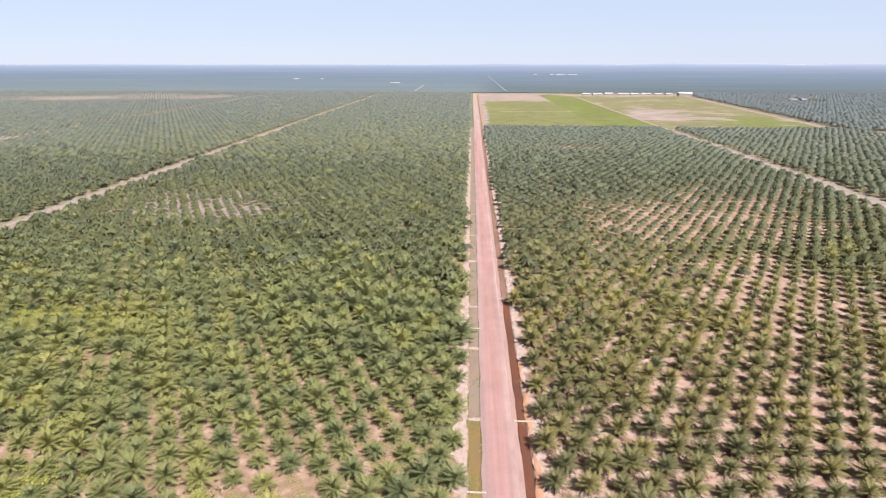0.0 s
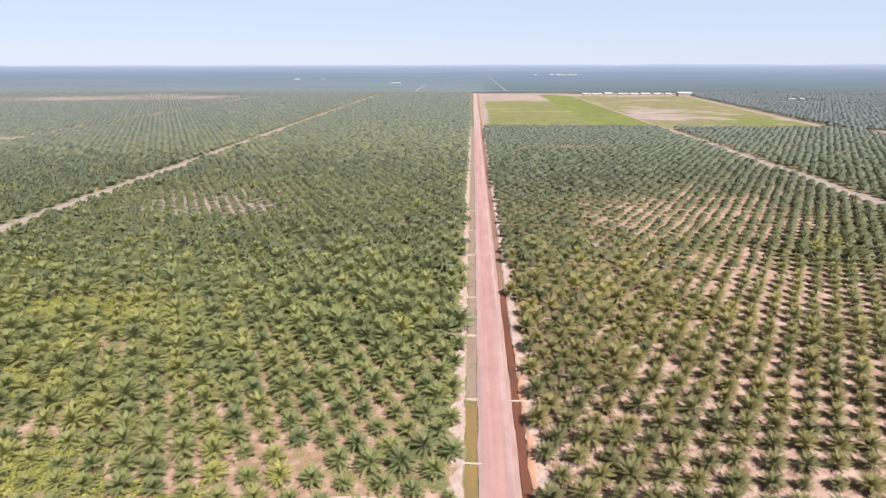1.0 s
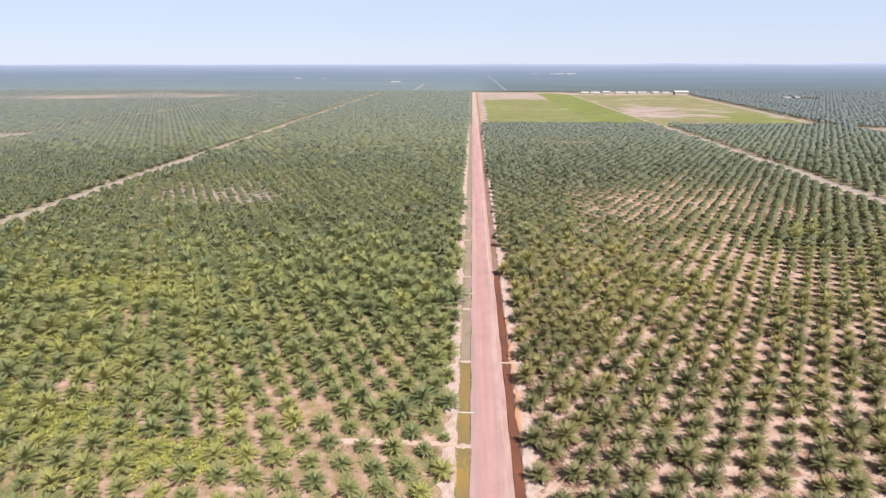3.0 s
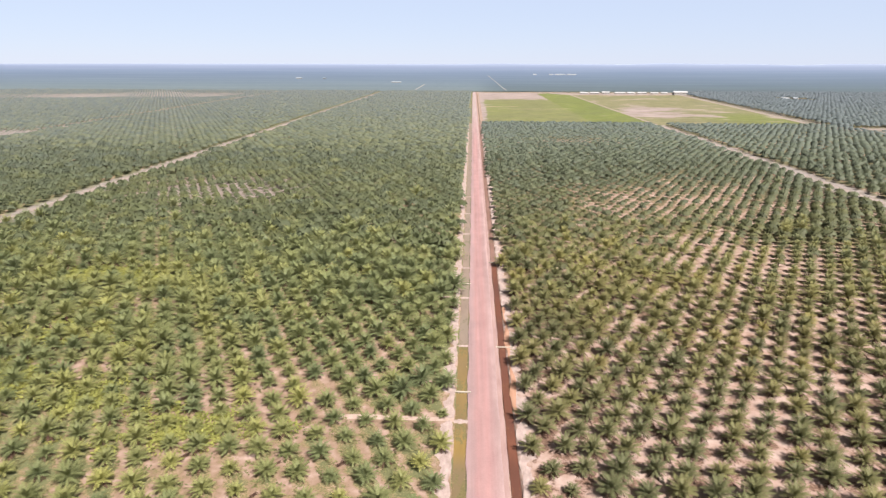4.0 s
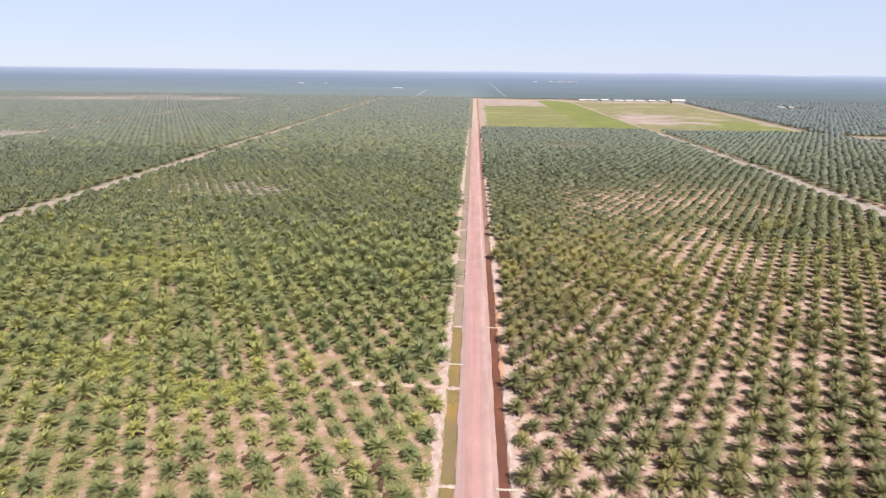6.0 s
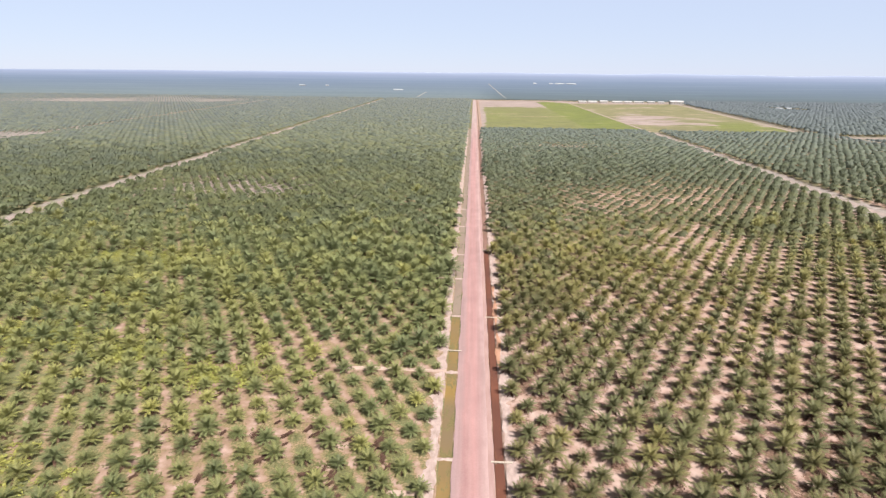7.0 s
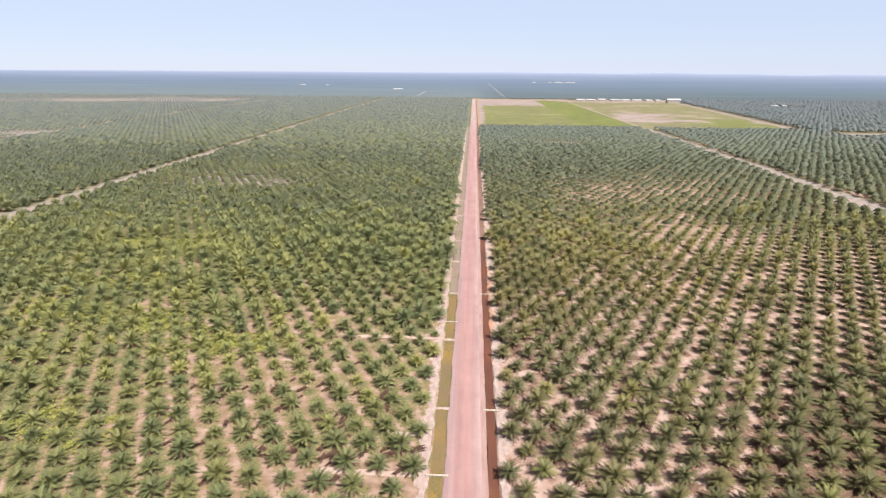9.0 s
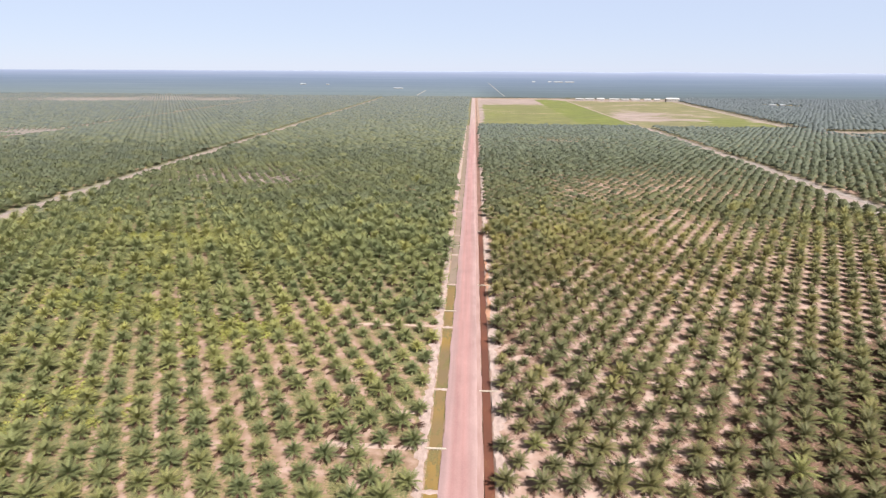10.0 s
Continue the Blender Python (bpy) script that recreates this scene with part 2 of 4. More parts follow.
def water(name, murk, other, weed, share, rough):
    """Still ditch water: silt tints along the run, and floating weed over the given share."""
    n = Nodes(name, rough)
    col = n.ramp(n.noise(0.25, 5, n.place((1, 0.3, 1))), (0.3, tuple(c * 0.75 for c in murk)), (0.7, murk))
    col = n.mix(n.ramp(n.noise(0.022, 2, n.place((0.1, 1, 1))), (0.42, 0.0), (0.58, 1.0)), col, other)
    mat = n.math("ADD", n.noise(0.55, 5, n.place((1, 0.45, 1)), 0.65), n.math("MULTIPLY", n.math("SUBTRACT", n.noise(0.06, 2, n.place((0.1, 1, 1))), 0.5), 0.9))
    col = n.mix(n.ramp(mat, (0.62 - share, 0.0), (0.70 - share, 0.9)), col, n.ramp(n.noise(2.5, 4), (0.35, tuple(c * 0.6 for c in weed)), (0.7, weed)))
    n.bsdf.inputs["Specular IOR Level"].default_value = 0.2
    return n.colour(col).bump(n.noise(1.5, 3), 0.15, 0.06).mat


SOIL = ground_material()
ROAD = road_material()
TRACK = earth("pale_track", (0.156, 0.122, 0.108), (0.242, 0.196, 0.178), (1, 0.15, 1), 0.6)
SHOULDER = earth("pink_road_gravel", (0.185, 0.112, 0.103), (0.255, 0.176, 0.164), (1, 0.15, 1), 0.6)
VERGE = earth("patchy_pale_sand", (0.165, 0.120, 0.104), (0.325, 0.258, 0.238), (1, 0.5, 1), 0.7)
SAND = earth("pale_sand", (0.229, 0.160, 0.129), (0.320, 0.250, 0.215), (1, 0.4, 1), 0.5)
# pale track earth, its colour dimmed to look faint far away
FAR_EARTH = earth("greyish_track", (0.15, 0.145, 0.135), (0.22, 0.21, 0.195), (1, 0.1, 1), 0.02)
CLAY = earth("orange_clay", (0.210, 0.100, 0.060), (0.310, 0.190, 0.135), (1, 0.3, 1), 0.5)
WATER_OLIVE = water("weedy_ditch_water", (0.172, 0.112, 0.036), (0.110, 0.080, 0.046), (0.128, 0.108, 0.046), 0.10, 0.7)
WATER_DULL = water("silty_ditch_water", (0.176, 0.132, 0.106), (0.150, 0.118, 0.094), (0.140, 0.118, 0.070), 0.02, 0.7)
WATER_SILT = water("pink_silt_ditch_water", (0.168, 0.098, 0.080), (0.128, 0.072, 0.056), (0.150, 0.098, 0.062), 0.02, 0.7)
WATER_RED = water("muddy_ditch_water", (0.108, 0.042, 0.026), (0.072, 0.030, 0.021), (0.135, 0.062, 0.036), 0.0, 0.6)
BARK = earth("palm_trunk_bark", (0.06, 0.04, 0.025), (0.15, 0.10, 0.065), (1, 1, 3), 3.0)
TIMBER = earth("bleached_timber", (0.270, 0.227, 0.184), (0.389, 0.346, 0.297), (1, 6, 1), 2.0, 0.8)
DEADWOOD = earth("dead_palm_matter", (0.036, 0.019, 0.013), (0.085, 0.047, 0.032), (1, 1, 1), 2.0)
WHITE_ROOF = earth("weathered_metal_roof", (0.24, 0.24, 0.24), (0.38, 0.37, 0.37), (1, 1, 1), 0.08, 0.6)
WALL_PAINT = earth("cream_wall_paint", (0.17, 0.16, 0.15), (0.25, 0.235, 0.22), (1, 1, 1), 0.5, 0.85)
# white roofs dimmed to grey in colour, to look faint far away
GREY_ROOF = earth("grey_metal_roof", (0.17, 0.19, 0.21), (0.27, 0.29, 0.31), (1, 1, 1), 0.08, 0.6)
DARK_GLASS = earth("dark_window_glass", (0.03, 0.035, 0.04), (0.06, 0.065, 0.07), (1, 1, 1), 0.5, 0.2)


# ---- mesh helpers ----
def mesh_from(name, verts, faces, material=None, smooth=False):
    """A mesh from arrays: verts (n, 3), faces (m, 3) or (m, 4)."""
    verts, faces = np.asarray(verts, np.float32), np.asarray(faces, np.int32)
    me = bpy.data.meshes.new(name)
    k = faces.shape[1]
    me.vertices.add(len(verts))
    me.vertices.foreach_set("co", verts.ravel())
    me.loops.add(faces.size)
    me.loops.foreach_set("vertex_index", faces.ravel())
    me.polygons.add(len(faces))
    me.polygons.foreach_set("loop_start", np.arange(0, faces.size, k, dtype=np.int32))
    if smooth:
        me.polygons.foreach_set("use_smooth", np.ones(len(faces), bool))
    me.update(calc_edges=True)
    me.validate()
    if material:
        me.materials.append(material)
    return me


def part(name, bm, material, parent, label=""):
    me = bpy.data.meshes.new(name)
    bm.to_mesh(me)
    bm.free()
    me.materials.append(material)
    ob = new(name, me)
    ob.parent = parent
    if label:
        ob["label"] = label
    return ob


def box_bm(x0, x1, y0, y1, z0, z1, bevel=0.0):
    bm = bmesh.new()
    bmesh.ops.create_cube(bm, size=1, matrix=Matrix.LocRotScale(((x0 + x1) / 2, (y0 + y1) / 2, (z0 + z1) / 2), None, (x1 - x0, y1 - y0, z1 - z0)))
    if bevel:
        bmesh.ops.bevel(bm, geom=bm.edges[:], offset=bevel, segments=1, affect="EDGES")
    return bm


def wob(y, seed, size=1.0, length=9.0):
    """A smooth wavering along y."""
    y = np.asarray(y, float)
    rng = np.random.RandomState(seed)
    out = np.zeros_like(y)
    for k in range(5):
        out += np.sin(y / (length * 0.55 ** k) * 2 * np.pi / 3 + rng.rand() * 6.28) * 0.6 ** k
    return out * size * 0.5


def blob(x, y, cx, cy, rx, ry):
    """1 in the middle of an oval, 0 outside, soft between."""
    d = np.hypot((x - cx) / rx, (y - cy) / ry)
    return np.clip(1.6 - 1.6 * d, 0, 1)


# ---- plan ----
END_Y = 2030.0                         # far end of the blocks
FIELD_Y = 975.0                        # where the palms end and the open field begins, east of the road
TRACK_W, TRACK_E, TRACK_WW = -309.0, 313.0, -655.0


def east_edge(y):
    """The far track along the open field runs a little askew."""
    return 577 + 0.09 * (np.asarray(y, float) - 970)


def height(x, y):
    """Flat land, raised slowly far away to meet the horizon in the camera's view."""
    return 76.0 * np.clip((np.asarray(y, float) - 2150) / 2950, 0, 1.1) ** 1.7 + 0 * np.asarray(x, float)


def patchy(x, y):
    """Smooth uneven growth, about -1 to 1, over stretches of 15 to 60 m."""
    r = np.random.RandomState(17)
    out = 0.0
    for k in range(14):
        a, w = r.uniform(0, 6.283), r.uniform(14, 62)
        out = out + np.sin((x * math.cos(a) + y * math.sin(a)) * 6.283 / w + r.uniform(0, 6.283))
    return out / 3.2


def bareness(x, y):
    """How bare the soil under the palms is."""
    b = np.where(x > 10, 0.27, 0.12) - np.where(x > 10, 0.30, 0.05) * np.clip((y - 300) / 250, 0, 1) - 0.45 * blob(x, y, 160, 40, 90, 100) - 0.15 * blob(x, y, 95, 12, 70, 70) + 0.40 * blob(x, y, 32, 18, 34, 26)
    b = b + 0.12 * ((x > 318) & (y < 800)) + 0.27 * blob(x, y, 150, 130, 200, 190) + 0.12 * blob(x, y, -40, 40, 130, 80)
    for cx, cy, rx, ry, a in ((110, 395, 45, 70, 0.5), (185, 430, 70, 120, 0.32), (145, 268, 45, 50, 0.42), (170, 238, 60, 26, 0.35), (105, 462, 40, 18, 0.4),
                              (-172, 400, 46, 30, 0.5), (-205, 430, 95, 70, 0.68), (-18, 109, 28, 4, 0.95), (-44, 156, 40, 60, 0.32), (-140, 134, 24, 6, 0.8), (-78, 118, 40, 40, 0.3), (-22, 30, 44, 14, 0.5), (-60, 95, 45, 60, 0.28), (-110, 60, 60, 40, 0.05),
                              (-695, 775, 80, 62, 1.1), (215, 325, 62, 48, -0.5), (182, 222, 45, 22, 0.3), (130, 735, 75, 38, 0.85), (60, 560, 40, 20, 0.3), (270, 520, 60, 120, 0.3),
                              (-1330, 1650, 340, 190, 0.95), (-1020, 1760, 340, 250, 0.85), (-770, 1760, 130, 190, 0.8)):
        b = b + a * blob(x, y, cx, cy, rx, ry)
    b = b - np.where(x > 10, 0.24, 0.13) * patchy(x, y) * np.clip((y - 60) / 150, 0.15, 1)
    verge = ((x > 11) & (x < 27) & (y > 955) & (y < 2028)) | ((x > -5.2) & (x < -2.2) & (y < 990)) | ((x > 11) & (x < 19) & (y < 960))
    beside = np.minimum(np.minimum(np.abs(x - TRACK_W), np.abs(x - TRACK_E)), np.abs(x - TRACK_WW))
    b = b + 0.6 * np.clip(1.5 - beside / 6.5, 0, 1) * (y < END_Y) * np.where(x > 0, y < FIELD_Y, True)
    return np.clip(np.where(verge, 0.85, b), 0, 1)


def plant_size(x, y):
    """Growth of the palms over the plan."""
    west = np.where(y > 114, 1.08, 0.98) + 0.05 * np.clip((y - 160) / 60, 0, 1) + 0.08 * np.clip((y - 150) / 60, 0, 1) + 0.06 * blob(x, y, -30, 190, 60, 110)
    east = 0.98 + 0.12 * blob(x, y, 35, 170, 60, 180) + 0.20 * blob(x, y, 150, 30, 100, 100) + 0.05 * blob(x, y, 60, 24, 60, 34)
    s = np.where(x > 10, east, west) + 0.14 * np.clip((y - 110) / 120, 0, 1) + np.where(x > 10, 0.10, 0.02) * np.clip((y - 400) / 200, 0, 1)
    for cx, cy, rx, ry, a in ((110, 395, 55, 85, -0.30), (185, 430, 75, 120, -0.27), (145, 275, 50, 65, -0.24), (-172, 400, 44, 32, -0.25), (-205, 430, 95, 70, -0.32), (-180, 222, 30, 14, -0.6), (-145, 215, 16, 9, -0.6), (-90, 230, 90, 120, 0.1),
                              (-1020, 1760, 340, 260, -0.75), (-1330, 1650, 340, 200, -0.75), (-770, 1760, 130, 200, -0.6), (-695, 775, 75, 62, -0.95), (215, 325, 60, 48, 0.12), (-18, 112, 24, 6, -0.3), (-44, 156, 36, 46, -0.10), (130, 735, 75, 42, -0.42)):
        s = s + a * blob(x, y, cx, cy, rx, ry)
    # smaller near two far tracks, so these show in the camera's view
    s = s - 0.25 * np.clip(1.4 - np.abs(x - TRACK_WW) / 30, 0, 1) * (y > 500) - 0.4 * blob(x, y, 700, 880, 180, 55)
    return np.clip(s + 0.085 * patchy(x, y) * np.clip((y - 40) / 150, 0.3, 1) - 0.09 * blob(x, y, -30, 75, 80, 50), 0.28, 2)


# ---- ground ----
def build_ground():
    xs = np.unique(np.concatenate([np.arange(-330, 331, 6.0), [-6, -5, -4, -3, 1, 4, 6.5, 9, 10.5, 17.2, 18.5, 20],
                                   np.arange(340, 1000, 15.0), -np.arange(340, 1000, 15.0), np.arange(1000, 6001, 250.0), -np.arange(1000, 6001, 250.0)]))
    xs = xs[(xs < -2.9) | ((xs > 2.4) & (xs < 12.4)) | (xs > 16.9)]
    xs = np.unique(np.concatenate([xs, [-2.4, -1.7, -1.3, 0.0, 1.2, 1.6, 2.2], [12.6, 13.2, 13.6, 14.4, 15.2, 15.6, 16.3]]))
    ys = np.unique(np.concatenate([np.arange(-1500, -60, 120.0), np.arange(-60, 330, 4.0), np.arange(330, 1000, 9.0), np.arange(1000, 2200, 15.0), np.arange(2200, 5101, 58.0), [5100.0]]))
    X, Y = np.meshgrid(xs, ys)
    Z = height(X, Y)
    left = np.isin(X, (-1.3, 0.0, 1.2))
    right = np.isin(X, (13.6, 14.4, 15.2))
    run = (Y < 1990)
    Z = Z - np.where(left & run, 0.6, 0) - np.where(np.isin(X, (-1.7, 1.6)) & run, 0.22, 0)
    Z = Z - np.where(right & run, 1.5, 0) - np.where(np.isin(X, (13.2, 15.6)) & run, 0.5, 0)
    Xw = X + np.where((X > -6) & (X < -1), wob(Y, 3, 0.28), 0) + np.where((X > 12.4) & (X < 18), wob(Y, 5, 0.35), 0) + np.where((X > 1) & (X < 2.4), wob(Y, 8, 0.12), 0)
    V = np.stack([Xw, Y, Z], -1).reshape(-1, 3)
    w = len(xs)
    i = (np.arange(len(ys) - 1)[:, None] * w + np.arange(w - 1)[None, :]).ravel()
    me = mesh_from("ground", V, np.stack([i, i + 1, i + w + 1, i + w], -1), SOIL, True)
    x, y = V[:, 0], V[:, 1]
    field = np.where((x > 22) & (x < east_edge(y)) & (y > FIELD_Y - 8) & (y < 2000), 1.0, 0.0)
    lush = np.where(x > TRACK_E, 0.10 + 0.55 * blob(x, y, 530, 1080, 150, 190), np.where(x > 213, 0.72, 0.45 - 0.2 * np.clip((y - 1450) / 300, 0, 1)))
    clay = np.where(x > TRACK_E, 0.52 * blob(x, y, 385, 1230, 130, 220) + 0.16, np.where(x > 213, 0.75 * np.clip((y - 1900) / 90, 0, 1), 0.95 * np.clip((y - 1560) / 160, 0, 1)))
    clay = clay + 0.8 * np.clip(1.6 - np.abs(x - 22) / 9.0, 0, 1) + 0.9 * blob(x, y, 520, 1950, 330, 110)
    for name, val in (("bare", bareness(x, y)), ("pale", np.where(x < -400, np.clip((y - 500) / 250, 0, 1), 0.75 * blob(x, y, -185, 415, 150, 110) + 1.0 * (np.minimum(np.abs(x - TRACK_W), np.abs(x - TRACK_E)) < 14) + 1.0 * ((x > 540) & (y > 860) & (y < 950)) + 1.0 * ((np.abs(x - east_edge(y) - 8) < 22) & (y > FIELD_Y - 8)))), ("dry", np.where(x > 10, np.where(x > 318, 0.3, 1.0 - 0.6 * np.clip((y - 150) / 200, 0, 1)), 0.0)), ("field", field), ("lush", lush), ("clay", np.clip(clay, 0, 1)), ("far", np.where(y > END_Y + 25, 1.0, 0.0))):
        me.attributes.new(name, "FLOAT", "POINT").data.foreach_set("value", val.astype(np.float32))
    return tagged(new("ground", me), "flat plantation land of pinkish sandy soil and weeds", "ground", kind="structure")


build_ground()


def ribbon(name, xs0, ys, zs, material, label, category, seeds=(), amp=(0.3, 0.3), length=12):
    """A strip along y: xs0 the offsets across, wavering at both edges by amp, zs the heights across."""
    ys = np.asarray(ys, float)
    cols = []
    for k, (x, z) in enumerate(zip(xs0, zs)):
        edge = k in (0, len(xs0) - 1)
        off = wob(ys, seeds[0 if k == 0 else 1], amp[0 if k == 0 else 1], length) if seeds and edge else 0 * ys
        cols.append(np.stack([x + off, ys, z + height(0, ys)], -1))
    V = np.stack(cols, 1)
    w = len(xs0)
    i = (np.arange(len(ys) - 1)[:, None] * w + np.arange(w - 1)[None, :]).ravel()
    return tagged(new(name, mesh_from(name, V.reshape(-1, 3), np.stack([i, i + 1, i + w + 1, i + w], -1), material, True)), label, category, kind="structure")


Y_NEAR = np.concatenate([np.arange(-300, 330, 3.0), np.arange(330, 2031, 10.0)])
ribbon("road", (1.9, 3.4, 5.2, 6.8, 8.4, 10.2, 11.8), Y_NEAR, (0.03, 0.16, 0.13, 0.2, 0.13, 0.16, 0.03), ROAD, "straight pinkish laterite plantation road with worn wheel tracks", "road", (11, 12), (0.35, 0.35))
ribbon("road_shoulder", (11.0, 11.9, 12.9), Y_NEAR, (0.05, 0.07, 0.02), SHOULDER, "pale sandy shoulder between the laterite road and the ditch", "road", (13, 14), (0.3, 0.3))
Y_VERGE = np.concatenate([np.arange(-120, 330, 1.0), np.arange(330, 962, 6.0)])
ribbon("verge_east", (16.2, 17.6, 19.2), Y_VERGE, (0.02, 0.07, 0.015), VERGE, "pale pinkish sand between the muddy ditch and the palms", "ground", (41, 42), (0.6, 2.6), 4)
ribbon("verge_west", (-5.2, -3.6, -2.3), Y_VERGE, (0.015, 0.07, 0.02), VERGE, "pale pinkish sand between the weedy ditch and the palms", "ground", (43, 44), (2.0, 0.5), 4)
ribbon("bank_east", (16.0, 16.6, 17.3), np.arange(112, 196, 3.0), (0.06, 0.22, 0.09), CLAY, "orange clay spoil bank beside the muddy ditch", "ground", (17, 18), (0.8, 0.8))
ribbon("ditch_water_west", (-1.75, 0.0, 1.65), Y_NEAR[Y_NEAR < 159], (-0.16, -0.16, -0.16), WATER_OLIVE, "olive weed-covered water in the roadside ditch", "water")
ribbon("ditch_water_west", (-1.75, 0.0, 1.65), Y_NEAR[(Y_NEAR > 155) & (Y_NEAR < 990)], (-0.16, -0.16, -0.16), WATER_DULL, "dull grey-brown still water in the roadside ditch", "water")
ribbon("ditch_water_east", (13.15, 14.4, 15.65), Y_NEAR[Y_NEAR < 251], (-0.13, -0.13, -0.13), WATER_RED, "red-brown muddy water in the roadside ditch", "water")
ribbon("ditch_water_east", (13.15, 14.4, 15.65), Y_NEAR[(Y_NEAR > 247) & (Y_NEAR < 970)], (-0.13, -0.13, -0.13), WATER_SILT, "dull pinkish silty water in the roadside ditch", "water")
Y_T = np.arange(100, 2031, 9.0)
ribbon("track_west", (-314, -310, -305.5), Y_T, (0.04, 0.10, 0.04), TRACK, "pale unpaved harvest track between palm blocks", "road", (21, 22), (1.6, 1.6))
ribbon("track_east", (310.3, 313, 315.7), Y_T, (0.04, 0.10, 0.04), TRACK, "pale unpaved harvest track between palm blocks", "road", (23, 24), (1.7, 1.7))
ribbon("track_far_west", (-658.5, -655, -651.5), Y_T[Y_T > 500], (0.04, 0.10, 0.04), TRACK, "pale unpaved harvest track between palm blocks", "road", (25, 26), (1.4, 1.4))


def cross_ribbon(name, x0, x1, y, half, material, label, step=8.0, z=0.05):
    xs = np.arange(x0, x1 + step, step)
    V = np.concatenate([np.stack([xs, y + s * half + wob(xs, 30 + k, half * 0.35, 14), height(xs, y + 0 * xs) + zz], -1)[:, None] for k, (s, zz) in enumerate(((-1, z), (0, z + 0.08), (1, z)))], 1)
    i = (np.arange(len(xs) - 1)[:, None] * 3 + np.arange(2)[None, :]).ravel()
    return tagged(new(name, mesh_from(name, V.reshape(-1, 3), np.stack([i, i + 3, i + 4, i + 1], -1), material, True)), label, "road", kind="structure")


cross_ribbon("cross_road", 2, 640, END_Y - 6, 7, SAND, "pale cross road at the far end of the field")
cross_ribbon("cross_track", 22, 305, FIELD_Y + 2, 2.2, TRACK, "pale track along the near edge of the field")
cross_ribbon("cross_track_east", 576, 820, 917, 4.0, TRACK, "pale track running east between palm blocks")


# ---- palms ----
def frond(rng, lift, length, leaflets, wide, segs=5):
    """One palm frond along +x as (verts, faces): a drooping midrib strip with pointed leaflets on both sides."""
    droop = rng.uniform(0.50, 0.95) * (0.35 + 0.65 * max(0.0, lift) / 1.45) + 0.12
    pts, ang, p = [], [], np.array([0.0, 0.0])
    n = max(segs, leaflets + 1)
    for k in range(n + 1):
        s = k / n
        a = lift - droop * s ** 1.25
        pts.append(p.copy())
        ang.append(a)
        p = p + np.array([math.cos(a), math.sin(a)]) * length / n
    pts = np.array(pts)
    V, F = [], []
    bend = rng.uniform(-0.25, 0.25)

    def at(s):
        q = s * n
        k = min(int(q), n - 1)
        xy = pts[k] + (pts[k + 1] - pts[k]) * (q - k)
        return np.array([xy[0], bend * xy[0] * s * 0.5, xy[1]]), ang[k]

    for k in range(segs):                        # midrib
        (a, _), (b, _) = at(k / segs), at((k + 1) / segs)
        w0, w1 = 0.10 * (1 - k / segs) + 0.02, 0.10 * (1 - (k + 1) / segs) + 0.02
        o = len(V)
        V += [a + (0, w0, 0), a - (0, w0, 0), b - (0, w1, 0), b + (0, w1, 0)]
        F += [(o, o + 1, o + 2), (o, o + 2, o + 3)]
    step = 0.86 / leaflets
    for side in (1, -1):
        for k in range(leaflets):
            s0 = 0.13 + step * k
            s1 = min(s0 + step * 0.85, 1.0)
            (a, g), (b, _) = at(s0), at(s1)
            s = (s0 + s1) / 2
            reach = wide * math.sin(math.pi * min(1, 0.18 + 0.80 * s)) ** 0.7 * rng.uniform(0.85, 1.15)
            fwd = 0.55 * reach
            tip = (a + b) / 2 + np.array([math.cos(g) * fwd, side * reach, math.sin(g) * fwd - 0.28 * reach * rng.uniform(0.6, 1.4)])
            o = len(V)
            V += [a, b, tip]
            F.append((o, o + 1, o + 2) if side < 0 else (o + 1, o, o + 2))
    return np.array(V), np.array(F)


def blade(rng, lift, length, wide, segs=2):
    """A simple frond for palms far away: a folded, pointed blade."""
    droop = rng.uniform(0.6, 1.0) * (0.35 + 0.65 * max(0.0, lift) / 1.45) + 0.15
    V, F, p = [], [], np.array([0.0, 0.0])
    for k in range(segs + 1):
        s = k / segs
        w = wide * (0.35, 1.0, 0.12)[k] if segs == 2 else wide * (0.7, 0.5)[k]
        V += [(p[0], w, p[1] - 0.3 * w), (p[0], -w, p[1] - 0.3 * w)]
        a = lift - droop * (s + 0.25) ** 1.2
        p = p + np.array([math.cos(a), math.sin(a)]) * length / segs
        if k:
            o = 2 * k
            F += [(o - 2, o - 1, o + 1), (o - 2, o + 1, o)]
    return np.array(V), np.array(F)


def crown_pieces(seed, count, make, steep=87, spread=91, power=0.85):
    """Fronds of one crown, each turned to its place: inner ones steep, outer ones low."""
    rng = np.random.RandomState(seed)
    out = []
    for k in range(count):
        q = (k + 0.5) / count
        lift = radians(steep - spread * q ** power + rng.uniform(-8, 8))
        v, f = make(rng, lift, (3.9 - 0.1 * q) * rng.uniform(0.84, 1.1))
        a = k * 2.39996 + rng.uniform(-0.2, 0.2)
        c, s = math.cos(a), math.sin(a)
        out.append((np.stack([v[:, 0] * c - v[:, 1] * s, v[:, 0] * s + v[:, 1] * c, v[:, 2]], -1), f))
    return out


def joined(pieces, lift=0.0):
    V, F, o = [], [], 0
    for v, f in pieces:
        V.append(v + (0, 0, lift))
        F.append(f + o)
        o += len(v)
    return np.concatenate(V), np.concatenate(F)


TRUNK_H = 1.9


